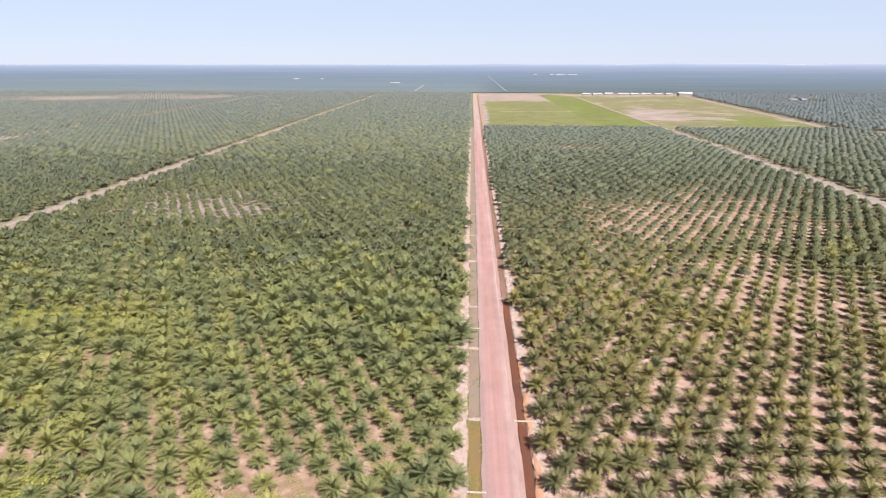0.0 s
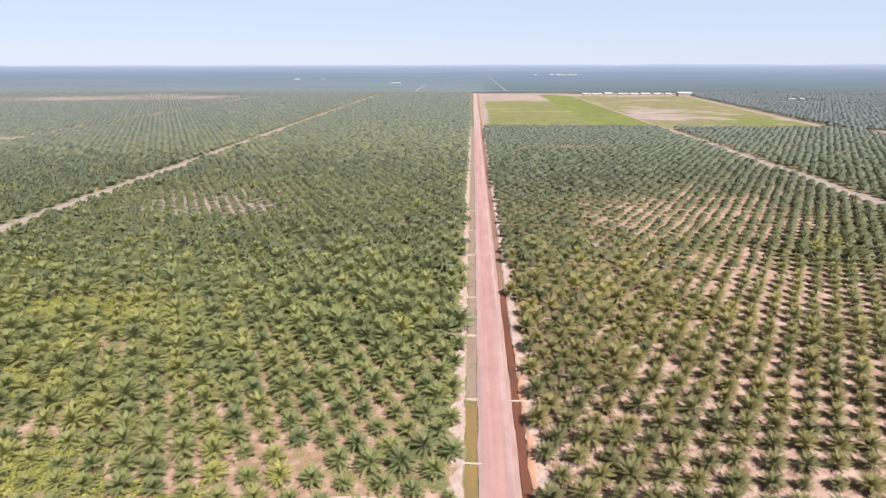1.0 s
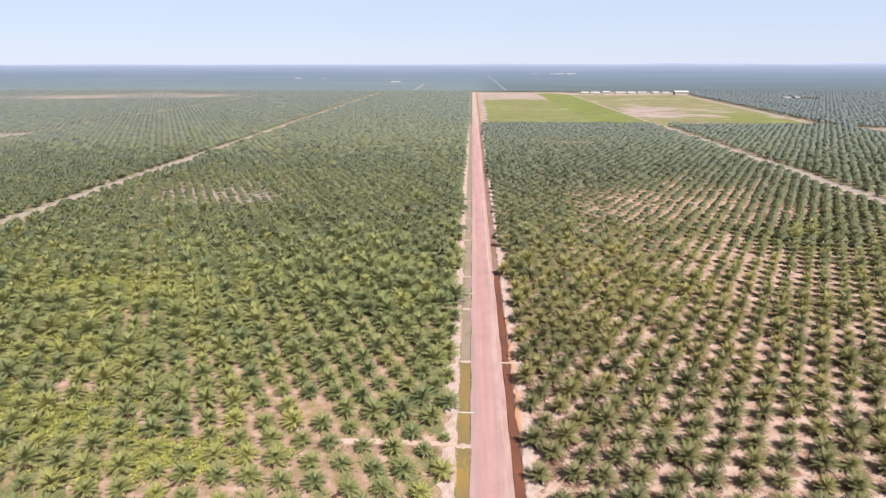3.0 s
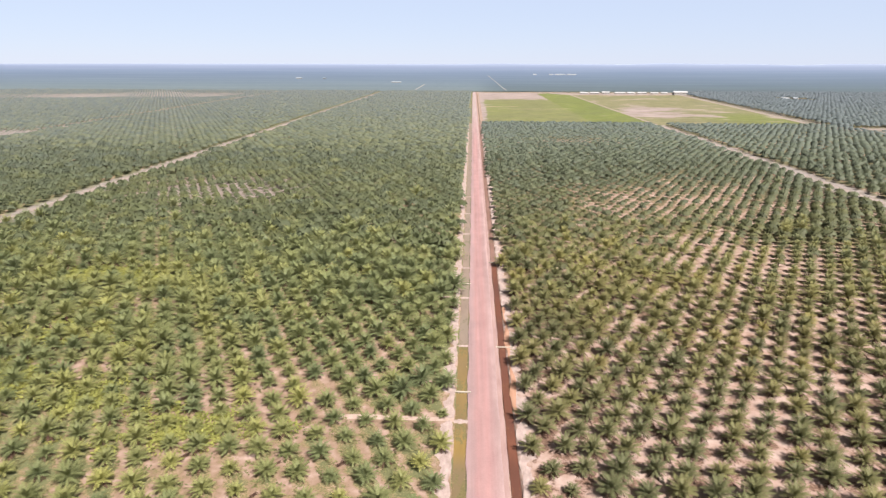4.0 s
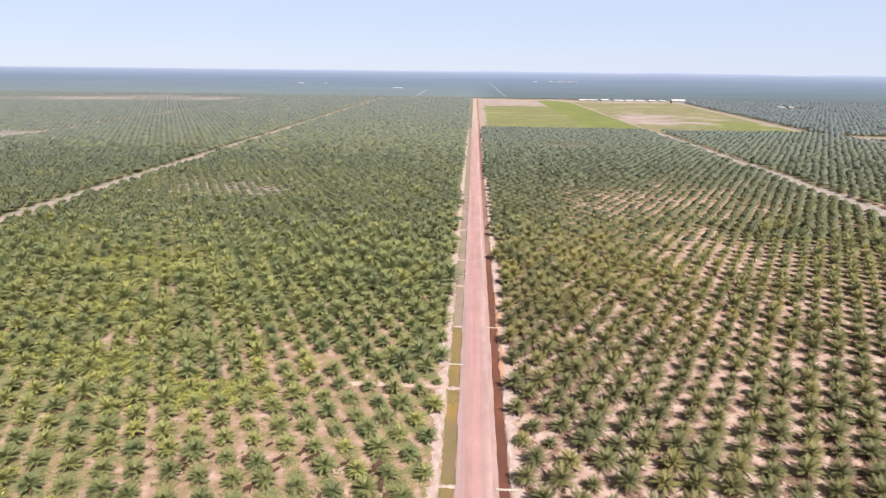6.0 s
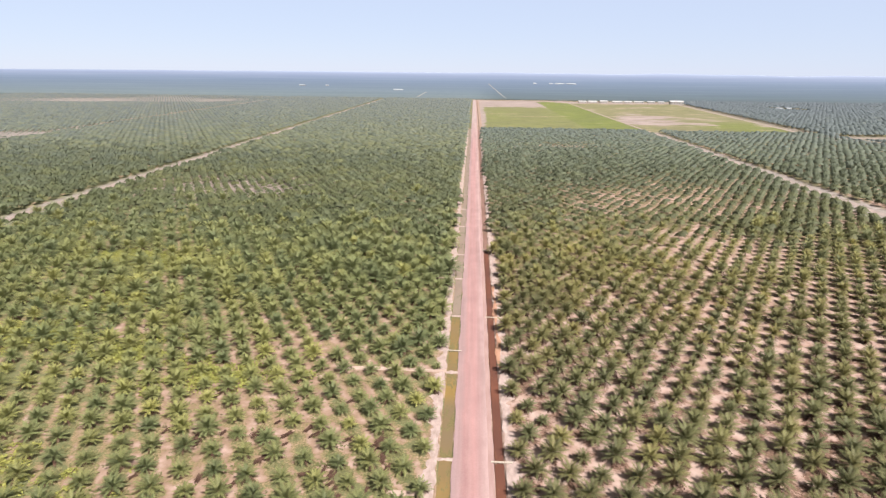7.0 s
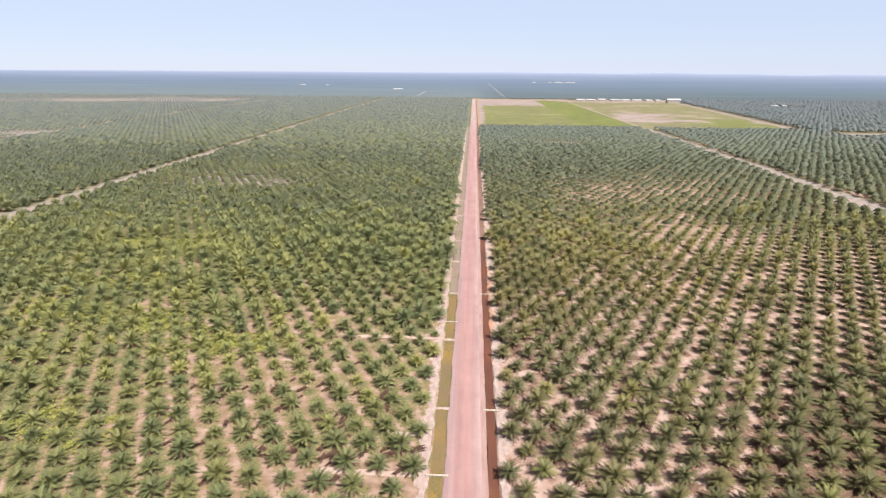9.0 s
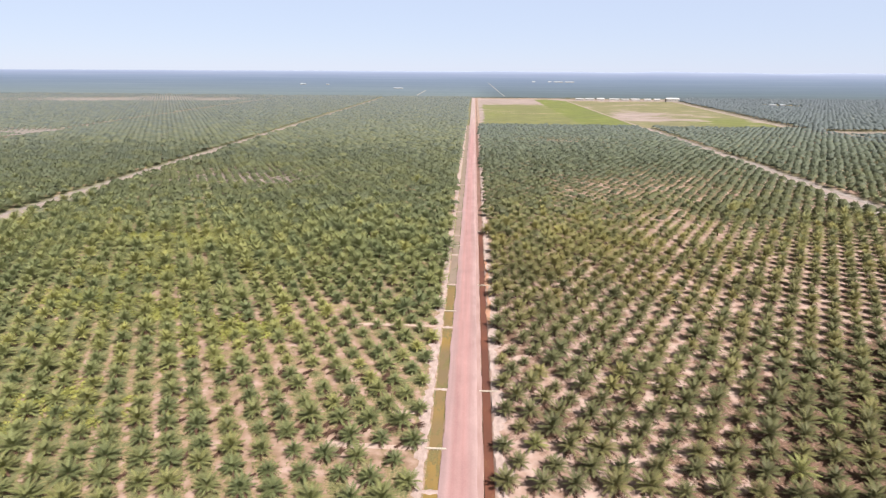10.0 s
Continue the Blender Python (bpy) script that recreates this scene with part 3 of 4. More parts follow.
def trunk_bm(rng):
    """A short stout trunk with stubs of old leaf bases."""
    bm = bmesh.new()
    bmesh.ops.create_cone(bm, cap_ends=True, segments=9, radius1=0.52, radius2=0.36, depth=TRUNK_H + 0.3, matrix=Matrix.Translation((0, 0, TRUNK_H / 2)))
    for v in bm.verts:
        v.co.x += rng.uniform(-0.05, 0.05)
        v.co.y += rng.uniform(-0.05, 0.05)
    for k in range(7):
        a, z = k * 2.4, 0.35 + 0.16 * k
        m = Matrix.Translation((0.42 * math.cos(a), 0.42 * math.sin(a), z)) @ Euler((0, radians(50), a)).to_matrix().to_4x4()
        bmesh.ops.create_cone(bm, cap_ends=False, segments=4, radius1=0.12, radius2=0.04, depth=0.5, matrix=m)
    return bm


def lattice(ax, ay, bx, by, ox, oy, x0, x1, y0, y1, seed, jitter=1.0, gaps=0.012):
    """Planting points of a triangular grid within a block."""
    rng = np.random.RandomState(seed)
    B = np.array([[ax, ay], [bx, by]])
    corners = (np.array([[x0, y0], [x1, y0], [x0, y1], [x1, y1]]) - (ox, oy)) @ np.linalg.inv(B)
    lo, hi = np.floor(corners.min(0)).astype(int), np.ceil(corners.max(0)).astype(int)
    I, J = np.meshgrid(np.arange(lo[0], hi[0] + 1), np.arange(lo[1], hi[1] + 1))
    P = np.stack([I.ravel(), J.ravel()], -1) @ B + (ox, oy)
    P = P + rng.normal(0, jitter * 0.48, P.shape) * (0.9, 1.1)
    keep = (P[:, 0] > x0) & (P[:, 0] < x1) & (P[:, 1] > y0) & (P[:, 1] < y1) & (rng.rand(len(P)) > gaps)
    P = P[keep]
    return P[np.abs(P[:, 0] - 8) < 0.80 * (P[:, 1] + 102) + 60]


WEST = (8.793, -0.547, 4.434, 7.745, 2.45, -0.83)
EAST = (8.703, -0.030, 4.485, 7.908, 0.79, 0.32)
P_WEST = lattice(*WEST, -297, -4.8, -112, END_Y, 1)
P_WEST2 = lattice(*WEST, -645, -319, 60, END_Y, 2)
P_WEST3 = lattice(*WEST, -1650, -665, 500, END_Y, 3)
P_EAST = lattice(*EAST, 17.8, 302.5, -112, FIELD_Y - 6, 4, 1.0, 0.003)
P_EAST2 = lattice(*EAST, 324, 604, 100, FIELD_Y - 14, 5, 2.1)
P_EAST3 = lattice(*EAST, 586, 1700, 500, END_Y, 6, 2.4)
P_EAST3 = P_EAST3[((P_EAST3[:, 1] > 946) & (P_EAST3[:, 0] > east_edge(P_EAST3[:, 1]) + 20)) | ((P_EAST3[:, 1] < 868) & (P_EAST3[:, 0] > 612))]
P_EAST3 = P_EAST3[np.hypot((P_EAST3[:, 0] - 895) / 48, (P_EAST3[:, 1] - 1660) / 75) > 1]      # cleared so the two lone buildings show in the camera's view

young = np.concatenate([P_WEST, P_WEST2, P_WEST3, P_EAST, P_EAST2, P_EAST3])
old = np.arange(len(young)) >= len(young) - len(P_EAST3)
rng = np.random.RandomState(77)
young_s = plant_size(young[:, 0], young[:, 1]) * np.clip(rng.normal(1.0, np.where(young[:, 1] < 520, 0.115, 0.09), len(young)), 0.5, 1.3) * np.where(old, 1.35, 1.0)
near = (young[:, 1] > 3) & (young[:, 1] < 64) & (young[:, 0] > -112) & (young[:, 0] < 124)


def warmth(x, y):
    """Where the palms are yellowing."""
    p = np.where(x > 10, 0.12, 0.22) + 0.45 * blob(x, y, -95, 90, 120, 150) + 0.75 * blob(x, y, -190, 430, 170, 120) + 0.25 * blob(x, y, 90, 230, 60, 110) - 0.02 * blob(x, y, 110, 30, 80, 60)
    p = p * np.where(x > 10, 1, np.clip(1.3 - y / 330, 0.45, 1))
    p = p + 0.40 * blob(x, y, -175, 195, 70, 60)
    return p + 0.15 * blob(x, y, -40, 470, 60, 160)


def looks(x, y, seed=5):
    """Tone, dryness and painted distance haze of each palm."""
    r = np.random.RandomState(seed)
    tone = np.clip(0.14 + 0.50 * warmth(x, y) + 0.07 * patchy(y, x) + r.normal(0, np.where(y < 320, 0.17, 0.06), len(x)) + np.where(x > 10, np.where(x > 318, -0.2, -0.14), 0.10) * np.clip((y - 350) / 300, 0, 1) + np.where(x > 10, 0.10 * np.clip((y - 90) / 80, 0, 1) * np.clip((520 - y) / 120, 0, 1), 0), 0, 1)
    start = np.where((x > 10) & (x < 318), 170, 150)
    # painted distance haze, stronger with y and towards both far sides
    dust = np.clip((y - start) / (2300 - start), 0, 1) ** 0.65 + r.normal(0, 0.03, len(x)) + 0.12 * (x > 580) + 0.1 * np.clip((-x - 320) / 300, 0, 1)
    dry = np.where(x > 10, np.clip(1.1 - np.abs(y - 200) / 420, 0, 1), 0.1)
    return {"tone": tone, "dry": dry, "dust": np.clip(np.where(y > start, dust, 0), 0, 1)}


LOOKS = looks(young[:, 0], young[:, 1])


def puffed(v, f, soft, lift):
    """Faces turned upwards and outwards, and smooth normals that lean away from the crown's middle by the share soft."""
    out = v - np.array([0, 0, lift - 1.2])
    out = out / np.linalg.norm(out, axis=1, keepdims=True)
    g = np.cross(v[f[:, 1]] - v[f[:, 0]], v[f[:, 2]] - v[f[:, 0]])
    turned = (g * (out[f].mean(1) + (0, 0, 0.6))).sum(1) < 0
    f, g = np.where(turned[:, None], f[:, ::-1], f), np.where(turned[:, None], -g, g)
    g = g / np.maximum(np.linalg.norm(g, axis=1, keepdims=True), 1e-9)
    own = np.zeros_like(v)
    for k in range(3):
        np.add.at(own, f[:, k], g)
    n = out * soft + own / np.maximum(np.linalg.norm(own, axis=1, keepdims=True), 1e-9) * (1 - soft)
    return f, n / np.maximum(np.linalg.norm(n, axis=1, keepdims=True), 1e-9)


def scatter(name, protos, P, S, material, label, category, sink=0.0, soft=0.0, looks=None):
    """Many plants in one mesh, for stands too large to count."""
    r = np.random.RandomState(len(P))
    which, turn = r.randint(0, len(protos), len(P)), r.uniform(0, 6.283, len(P))
    tilt = r.uniform(0.88, 1.15, len(P))
    Vs, Fs, Ns, o = [], [], [], 0
    values = {k: [] for k in looks or ()}
    for k, (v, f) in enumerate(protos):
        m = which == k
        if not m.any():
            continue
        c, s = np.cos(turn[m])[:, None], np.sin(turn[m])[:, None]
        sc = S[m][:, None]
        x = (v[None, :, 0] * c - v[None, :, 1] * s) * sc + P[m][:, :1]
        y = (v[None, :, 0] * s + v[None, :, 1] * c) * sc + P[m][:, 1:2]
        z = v[None, :, 2] * sc * tilt[m][:, None] + height(P[m][:, :1], P[m][:, 1:2]) - sink
        V = np.stack([x, y, z], -1)
        if soft:
            f, n = puffed(v, f, soft, TRUNK_H)
            Ns.append(np.stack([n[None, :, 0] * c - n[None, :, 1] * s, n[None, :, 0] * s + n[None, :, 1] * c, n[None, :, 2] + 0 * c], -1).reshape(-1, 3))
        Vs.append(V.reshape(-1, 3))
        Fs.append((f[None] + (np.arange(m.sum()) * len(v))[:, None, None] + o).reshape(-1, 3))
        for key in values:
            values[key].append(np.repeat(looks[key][m], len(v)))
        o += V.shape[0] * V.shape[1]
    me = mesh_from(name, np.concatenate(Vs), np.concatenate(Fs), material, bool(soft))
    for key, parts in values.items():
        me.attributes.new(key, "FLOAT", "POINT").data.foreach_set("value", np.concatenate(parts).astype(np.float32))
    if soft:
        me.normals_split_custom_set_from_vertices(np.concatenate(Ns).astype(np.float32))
    return tagged(new(name, me), label, category, kind="stuff")


def stub(h=1.9, r=0.45):
    """Trunk of a palm in a stand."""
    a = np.arange(5) * 2 * np.pi / 5
    V = np.concatenate([np.stack([r * np.cos(a), r * np.sin(a), 0 * a - 0.1], -1), np.stack([r * 0.7 * np.cos(a), r * 0.7 * np.sin(a), 0 * a + h], -1)])
    F = [t for k in range(5) for t in ((k, (k + 1) % 5, 5 + (k + 1) % 5), (k, 5 + (k + 1) % 5, 5 + k))]
    return V, np.array(F)


def fine_frond(r, lift, length):
    return frond(r, lift, length, 10, 0.82, 3)


def close_frond(r, lift, length):
    return frond(r, lift, length, 15, 0.80, 4)


def slim_frond(r, lift, length):
    return frond(r, lift, length, 6, 1.0, 2)


def mid_blade(r, lift, length):
    return blade(r, lift, length, 0.5)


def tuft(seed, arms, layers=1):
    """The crown of a palm far away: a ragged dome of broad arching arms, notched between them, in one or two layers."""
    r = np.random.RandomState(seed)
    V, F = [], []
    for k in range(layers):
        reach, top, low = (3.7, 2.7, 0.5) if k == 0 else (2.5, 3.5, 1.7)
        n = arms - 3 * k
        c = len(V)
        V.append((r.uniform(-0.3, 0.3), r.uniform(-0.3, 0.3), top))
        for i in range(n):
            a, h = (i + r.uniform(-0.25, 0.25)) * 6.2832 / n + k * 0.4, 3.1416 / n
            R = reach * r.uniform(0.68, 1.18)
            up = r.uniform(-0.6, 0.6)
            for q, rad, z in ((a - h, R * 0.34, top * 0.45 + low * 0.2), (a, R * 0.6, top * 0.86 + up), (a, R, low + up)):
                V.append((rad * math.cos(q), rad * math.sin(q), z))
        for i in range(n):
            o, p = c + 1 + 3 * i, c + 1 + 3 * ((i + 1) % n)
            F += [(c, o, o + 1), (c, o + 1, p), (o, o + 2, o + 1), (o + 1, o + 2, p)]
    return np.array(V) + (0, 0, TRUNK_H - 0.5), np.array(F)


FINE = [joined(crown_pieces(100 + k, 36, fine_frond), TRUNK_H) for k in range(5)]
SLIM = [joined(crown_pieces(150 + k, 32, slim_frond), TRUNK_H) for k in range(5)]
FULL = [joined([tuft(250 + k, 11)] + [(v + (0, 0, TRUNK_H), f) for v, f in crown_pieces(260 + k, 17, mid_blade, 86, 76)]) for k in range(8)]
FAR = [tuft(300 + k, 9) for k in range(10)]
DOT = [tuft(400 + k, 4) for k in range(8)]

d0 = young[:, 1]
dm = d0 + np.random.RandomState(15).normal(0, 1, len(d0)) * np.clip(d0 * 0.12, 0, 60)    # the coarser crowns set in gradually
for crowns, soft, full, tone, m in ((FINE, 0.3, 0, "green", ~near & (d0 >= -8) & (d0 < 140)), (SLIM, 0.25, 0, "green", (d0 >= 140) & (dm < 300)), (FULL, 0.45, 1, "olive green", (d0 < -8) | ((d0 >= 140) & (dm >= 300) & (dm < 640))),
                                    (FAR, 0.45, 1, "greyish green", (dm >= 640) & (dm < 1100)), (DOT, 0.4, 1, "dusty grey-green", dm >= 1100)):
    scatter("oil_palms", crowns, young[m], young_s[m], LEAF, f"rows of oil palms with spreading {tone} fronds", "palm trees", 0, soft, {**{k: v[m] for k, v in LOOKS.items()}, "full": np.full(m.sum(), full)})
scatter("palm_trunks", [stub()], young[~near & (d0 < 255)], young_s[~near & (d0 < 255)], BARK, "short dark trunks under the rows of oil palms", "palm trunks")


def dead_frond(r, lift, length):
    return frond(r, lift, length * 0.9, 5, 0.62, 2)


SKIRT = [joined(crown_pieces(500 + k, 7, dead_frond, -5, 35), TRUNK_H) for k in range(3)]
# brown lower fronds, more of them added east to deepen the shade there
ragged = ~near & (d0 < 260) & (np.random.RandomState(8).rand(len(young)) < np.where(young[:, 0] > 10, 0.9, 0.35))
scatter("dry_fronds", SKIRT, young[ragged], young_s[ragged], DEADWOOD, "dry brown fronds hanging under the palm crowns", "dry fronds")

r_ = np.random.RandomState(31)
TREES = np.stack([r_.uniform(300, 640, 240), r_.normal(2012, 7, 240)], -1)
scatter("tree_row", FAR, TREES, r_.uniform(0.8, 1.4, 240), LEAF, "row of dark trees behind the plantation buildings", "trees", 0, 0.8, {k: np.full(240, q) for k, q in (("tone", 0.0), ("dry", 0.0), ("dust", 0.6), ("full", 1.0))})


# ---- undergrowth between the rows west of the road ----
LEAF_COVER = leaf_material("ground_cover_leaf", (0.092, 0.096, 0.040), (0.124, 0.120, 0.053), (0.160, 0.146, 0.070))


def cover_clump(seed):
    """A low patch of small weed leaves."""
    r = np.random.RandomState(seed)
    V, F = [], []
    for k in range(16):
        a, d = r.uniform(0, 6.283), 1.1 * r.rand() ** 0.5
        c = np.array([d * math.cos(a), d * math.sin(a), 0.08 + 0.22 * (1 - d / 1.1) * r.rand()])
        b = r.uniform(0, 6.283)
        t, u = np.array([math.cos(b), math.sin(b), r.uniform(-0.3, 0.5)]) * 0.30, np.array([-math.sin(b), math.cos(b), r.uniform(-0.2, 0.2)]) * 0.17
        o = len(V)
        V += [c - t, c + u, c + t, c - u]
        F += [(o, o + 1, o + 2), (o, o + 2, o + 3)]
    return np.array(V), np.array(F)


r_ = np.random.RandomState(41)
CP = np.stack([r_.uniform(-175, -8, 13000), r_.uniform(5, 270, 13000)], -1)
_u = ((CP[:, 0] - WEST_ROWS[3]) * WEST_ROWS[0] + (CP[:, 1] - WEST_ROWS[4]) * WEST_ROWS[1]) / WEST_ROWS[2]
_lane = 1 - 2 * np.abs(_u % 1.0 - 0.5)
CP = CP[(_lane < 0.72) & (r_.rand(13000) > 0.3 + bareness(CP[:, 0], CP[:, 1]) * 0.8)]
scatter("undergrowth", [cover_clump(k) for k in range(4)], CP, r_.uniform(0.8, 1.9, len(CP)), LEAF_COVER, "low olive-green weeds covering the ground between palm rows", "weeds")


def palm_prototype(seed, tone, dry, label):
    rng_ = np.random.RandomState(seed)
    root = new("oil_palm")
    part("trunk", trunk_bm(rng_), BARK, root, "short dark trunk with old leaf bases")
    for v, f in crown_pieces(seed, 32, close_frond):
        v = v + (0, 0, TRUNK_H)
        f, normals = puffed(v, f, 0.28, TRUNK_H)
        me = mesh_from("frond", v, f, LEAF, True)
        for key, value in (("tone", tone), ("dry", dry), ("dust", 0.0), ("full", 0.0)):
            me.attributes.new(key, "FLOAT", "POINT").data.foreach_set("value", np.full(len(v), value, np.float32))
        me.normals_split_custom_set_from_vertices(normals.astype(np.float32))
        ob = new("frond", me)
        ob.parent = root
    # two extra in the east, added to darken under the crown
    for v, f in crown_pieces(seed, 6 if dry > 0.5 else 4, dead_frond, -8, 32):
        ob = new("dead_frond", mesh_from("dead_frond", v + (0, 0, TRUNK_H), f, DEADWOOD))
        ob.parent = root
        ob["label"] = "dry brown hanging frond"
    return tagged(root, label, "palm tree", "oil palms beside the road")


def plant_near():
    """The palms along the nearest stretch of road, each a thing of its own."""
    kinds = {0: [palm_prototype(100 + k, 0.26 + 0.08 * k, 0.1, "young oil palm with arching green fronds on sandy soil") for k in range(4)],
             2: [palm_prototype(120 + k, 0.18 + 0.09 * k, 0.9, "young oil palm with arching olive-green fronds on sandy soil") for k in range(4)],
             1: [palm_prototype(110 + k, 0.46 + 0.10 * k, 0.2, "yellowing young oil palm with arching fronds on sandy soil") for k in range(3)]}
    r = np.random.RandomState(9)
    placed = set()
    for (x, y), s, w in zip(young[near], young_s[near], LOOKS["tone"][near] > 0.5):
        k = 1 if w else 2 if x > 10 else 0
        proto = kinds[k][r.randint(len(kinds[k]))]
        m = pose(x, y, 0, 0, 0, r.uniform(0, 360)) @ Matrix.Diagonal((s, s, s * r.uniform(0.9, 1.15), 1))
        if proto.name in placed:
            ob = copy_thing(proto, Matrix.Identity(4))
        else:
            ob = proto
            placed.add(proto.name)
        ob.matrix_basis = m


plant_near()


# ---- distant stands ----
def distance_sheet():
    """Land beyond the blocks up to the horizon, its haze painted as bluish colour and glow."""
    n = Nodes("hazy_distance", 1.0)
    band = n.noise(1.0, 4, n.place((0.0012, 0.008, 0)))
    sep = n.add("ShaderNodeSeparateXYZ")
    n.put(n.place(), sep.inputs[0])
    hazed_wood = n.ramp(band, (0.3, (0.040, 0.056, 0.064)), (0.55, (0.052, 0.070, 0.076)), (0.75, (0.068, 0.086, 0.090)))
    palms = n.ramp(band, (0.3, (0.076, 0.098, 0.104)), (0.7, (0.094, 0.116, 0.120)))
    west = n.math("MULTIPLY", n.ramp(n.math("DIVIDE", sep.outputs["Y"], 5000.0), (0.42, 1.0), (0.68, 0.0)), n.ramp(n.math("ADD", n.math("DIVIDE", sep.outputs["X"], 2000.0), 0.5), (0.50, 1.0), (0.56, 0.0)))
    hazed_wood = n.mix(west, hazed_wood, palms)
    n.colour(n.mix(n.ramp(n.noise(0.05, 3, n.place((1, 0.3, 1))), (0.35, 0.0), (0.65, 0.30)), hazed_wood, (0.046, 0.066, 0.070)))
    # emission stands for haze, bluer and brighter towards the horizon
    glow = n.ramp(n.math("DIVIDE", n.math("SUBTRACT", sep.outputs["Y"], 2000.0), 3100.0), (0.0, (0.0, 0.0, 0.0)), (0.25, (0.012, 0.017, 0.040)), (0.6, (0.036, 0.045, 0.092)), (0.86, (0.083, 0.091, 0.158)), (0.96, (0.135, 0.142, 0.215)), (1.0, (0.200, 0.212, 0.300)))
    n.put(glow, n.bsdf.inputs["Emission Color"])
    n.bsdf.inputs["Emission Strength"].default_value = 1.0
    xs, ys = np.arange(-6000, 6001, 100.0), np.unique(np.concatenate([np.arange(2075, 5100, 55.0), [5100.0]]))
    X, Y = np.meshgrid(xs, ys)
    ridge = np.clip((Y - 4700) / 400, 0, 1) * (4.0 + 3.0 * np.sin(X / 260.0 + 1.0) + 2.0 * np.sin(X / 113.0)) * np.clip(X / 900.0 + 0.4, 0.15, 1.3)
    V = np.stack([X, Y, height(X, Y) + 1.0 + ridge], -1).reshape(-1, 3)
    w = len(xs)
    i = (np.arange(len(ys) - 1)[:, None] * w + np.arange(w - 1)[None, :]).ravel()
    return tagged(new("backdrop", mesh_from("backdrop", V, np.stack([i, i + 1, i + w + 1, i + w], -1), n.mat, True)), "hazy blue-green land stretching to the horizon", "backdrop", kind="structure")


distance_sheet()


# ---- ditch crossings ----
def footbridge(x0, x1, y, width=0.6):
    """A plank footbridge across a ditch: two beams, cross planks, four piles."""
    root = new("footbridge")
    root.location = ((x0 + x1) / 2, y, 0)
    h = (x1 - x0) / 2
    for s in (-1, 1):
        part("beam", box_bm(-h, h, s * width * 0.35 - 0.07, s * width * 0.35 + 0.07, 0.16, 0.32, 0.01), TIMBER, root)
    n = int(2 * h / 0.42)
    r = random.Random(int(y * 10))
    for k in range(n):
        x = -h + (k + 0.5) * 2 * h / n
        w = width / 2 + r.uniform(-0.06, 0.06)
        part("plank", box_bm(x - 0.16, x + 0.16, -w, w, 0.32 + r.uniform(0, 0.012), 0.37, 0.006), TIMBER, root)
    for k in range(4):
        x = -h * 0.55 + k * h * 1.1 / 3
        part("pile", box_bm(x - 0.07, x + 0.07, -width * 0.42 - 0.07, -width * 0.42 + 0.07, -1.4, 0.16, 0.01), TIMBER, root)
    return tagged(root, "bleached timber plank footbridge across the roadside ditch", "footbridge", "footbridges")


for x0, x1, y in ((-2.3, 2.9, 124.6), (-2.4, 2.6, 219.8), (-2.8, 3.0, 31.0), (12.1, 18.6, 156.0), (11.6, 16.6, 251.4), (12.2, 18.0, 61.2)):
    footbridge(x0, x1, y)


def earth_crossing(y, half):
    """A low dam of sand that carries a path over the ditch."""
    bm = bmesh.new()
    bmesh.ops.create_grid(bm, x_segments=12, y_segments=6, size=1)
    r = random.Random(int(y))
    for v in bm.verts:
        u, w = v.co.x, v.co.y
        v.co = Vector((u * 2.5, w * half * (1 + 0.2 * math.sin(u * 4 + y) + 0.1 * math.sin(u * 9 + y)), 0.05 - 0.06 * abs(u) - 0.6 * max(0, abs(w) - 0.5) / 0.5 + r.uniform(-0.04, 0.04)))
    me = bpy.data.meshes.new("earth_crossing")
    bm.to_mesh(me)
    bm.free()
    me.materials.append(VERGE)
    ob = new("earth_dam", me)
    ob.location = (-0.1, y, 0)
    return tagged(ob, "pale earth dam carrying a footpath across the ditch", "earth dam", "earth dams")


for y, half in ((157, 1.3), (203.2, 1.4), (243, 1.3), (62, 1.0), (109, 1.5), (14.5, 1.2), (305, 1.8), (355, 1.8), (408, 2.2)):
    earth_crossing(y, half)


# ---- creeper thicket ----
def vine_clump(seed):
    """A low mound of creeper leaves."""
    r = np.random.RandomState(seed)
    V, F = [], []
    for k in range(60):
        a, d = r.uniform(0, 6.283), 1.6 * r.rand() ** 0.6
        c = np.array([d * math.cos(a), d * math.sin(a), 0.65 * (1 - (d / 1.9) ** 2) + r.uniform(-0.08, 0.10)])
        t = r.normal(0, 1, 3)
        t[2] *= 0.4
        t /= np.linalg.norm(t)
        u = np.cross(t, (0, 0, 1.0))
        o = len(V)
        V += [c - t * 0.28, c + u * 0.18 + (0, 0, 0.04), c + t * 0.28, c - u * 0.18]
        F += [(o, o + 1, o + 2), (o, o + 2, o + 3)]
    return np.array(V), np.array(F)


VINES = [vine_clump(k) for k in range(4)]
r_ = np.random.RandomState(12)
VP = np.concatenate([np.stack([r_.normal(cx, sx, n), r_.normal(cy, sy, n)], -1) for cx, cy, sx, sy, n in
                     ((-180, 222, 13, 6, 330), (-145, 215, 7, 4, 140), (-196, 226, 8, 4, 110), (-160, 127, 13, 6, 150), (-117, 114, 8, 5, 60), (-80, 102, 14, 5, 70), (-118, 42, 16, 8, 50), (-150, 165, 12, 9, 80))])
scatter("creeper_thicket", VINES, VP, r_.uniform(1.1, 2.2, len(VP)), LEAF_VINE, "bright yellow-green creepers smothering the ground between palms", "creepers", 0.1)


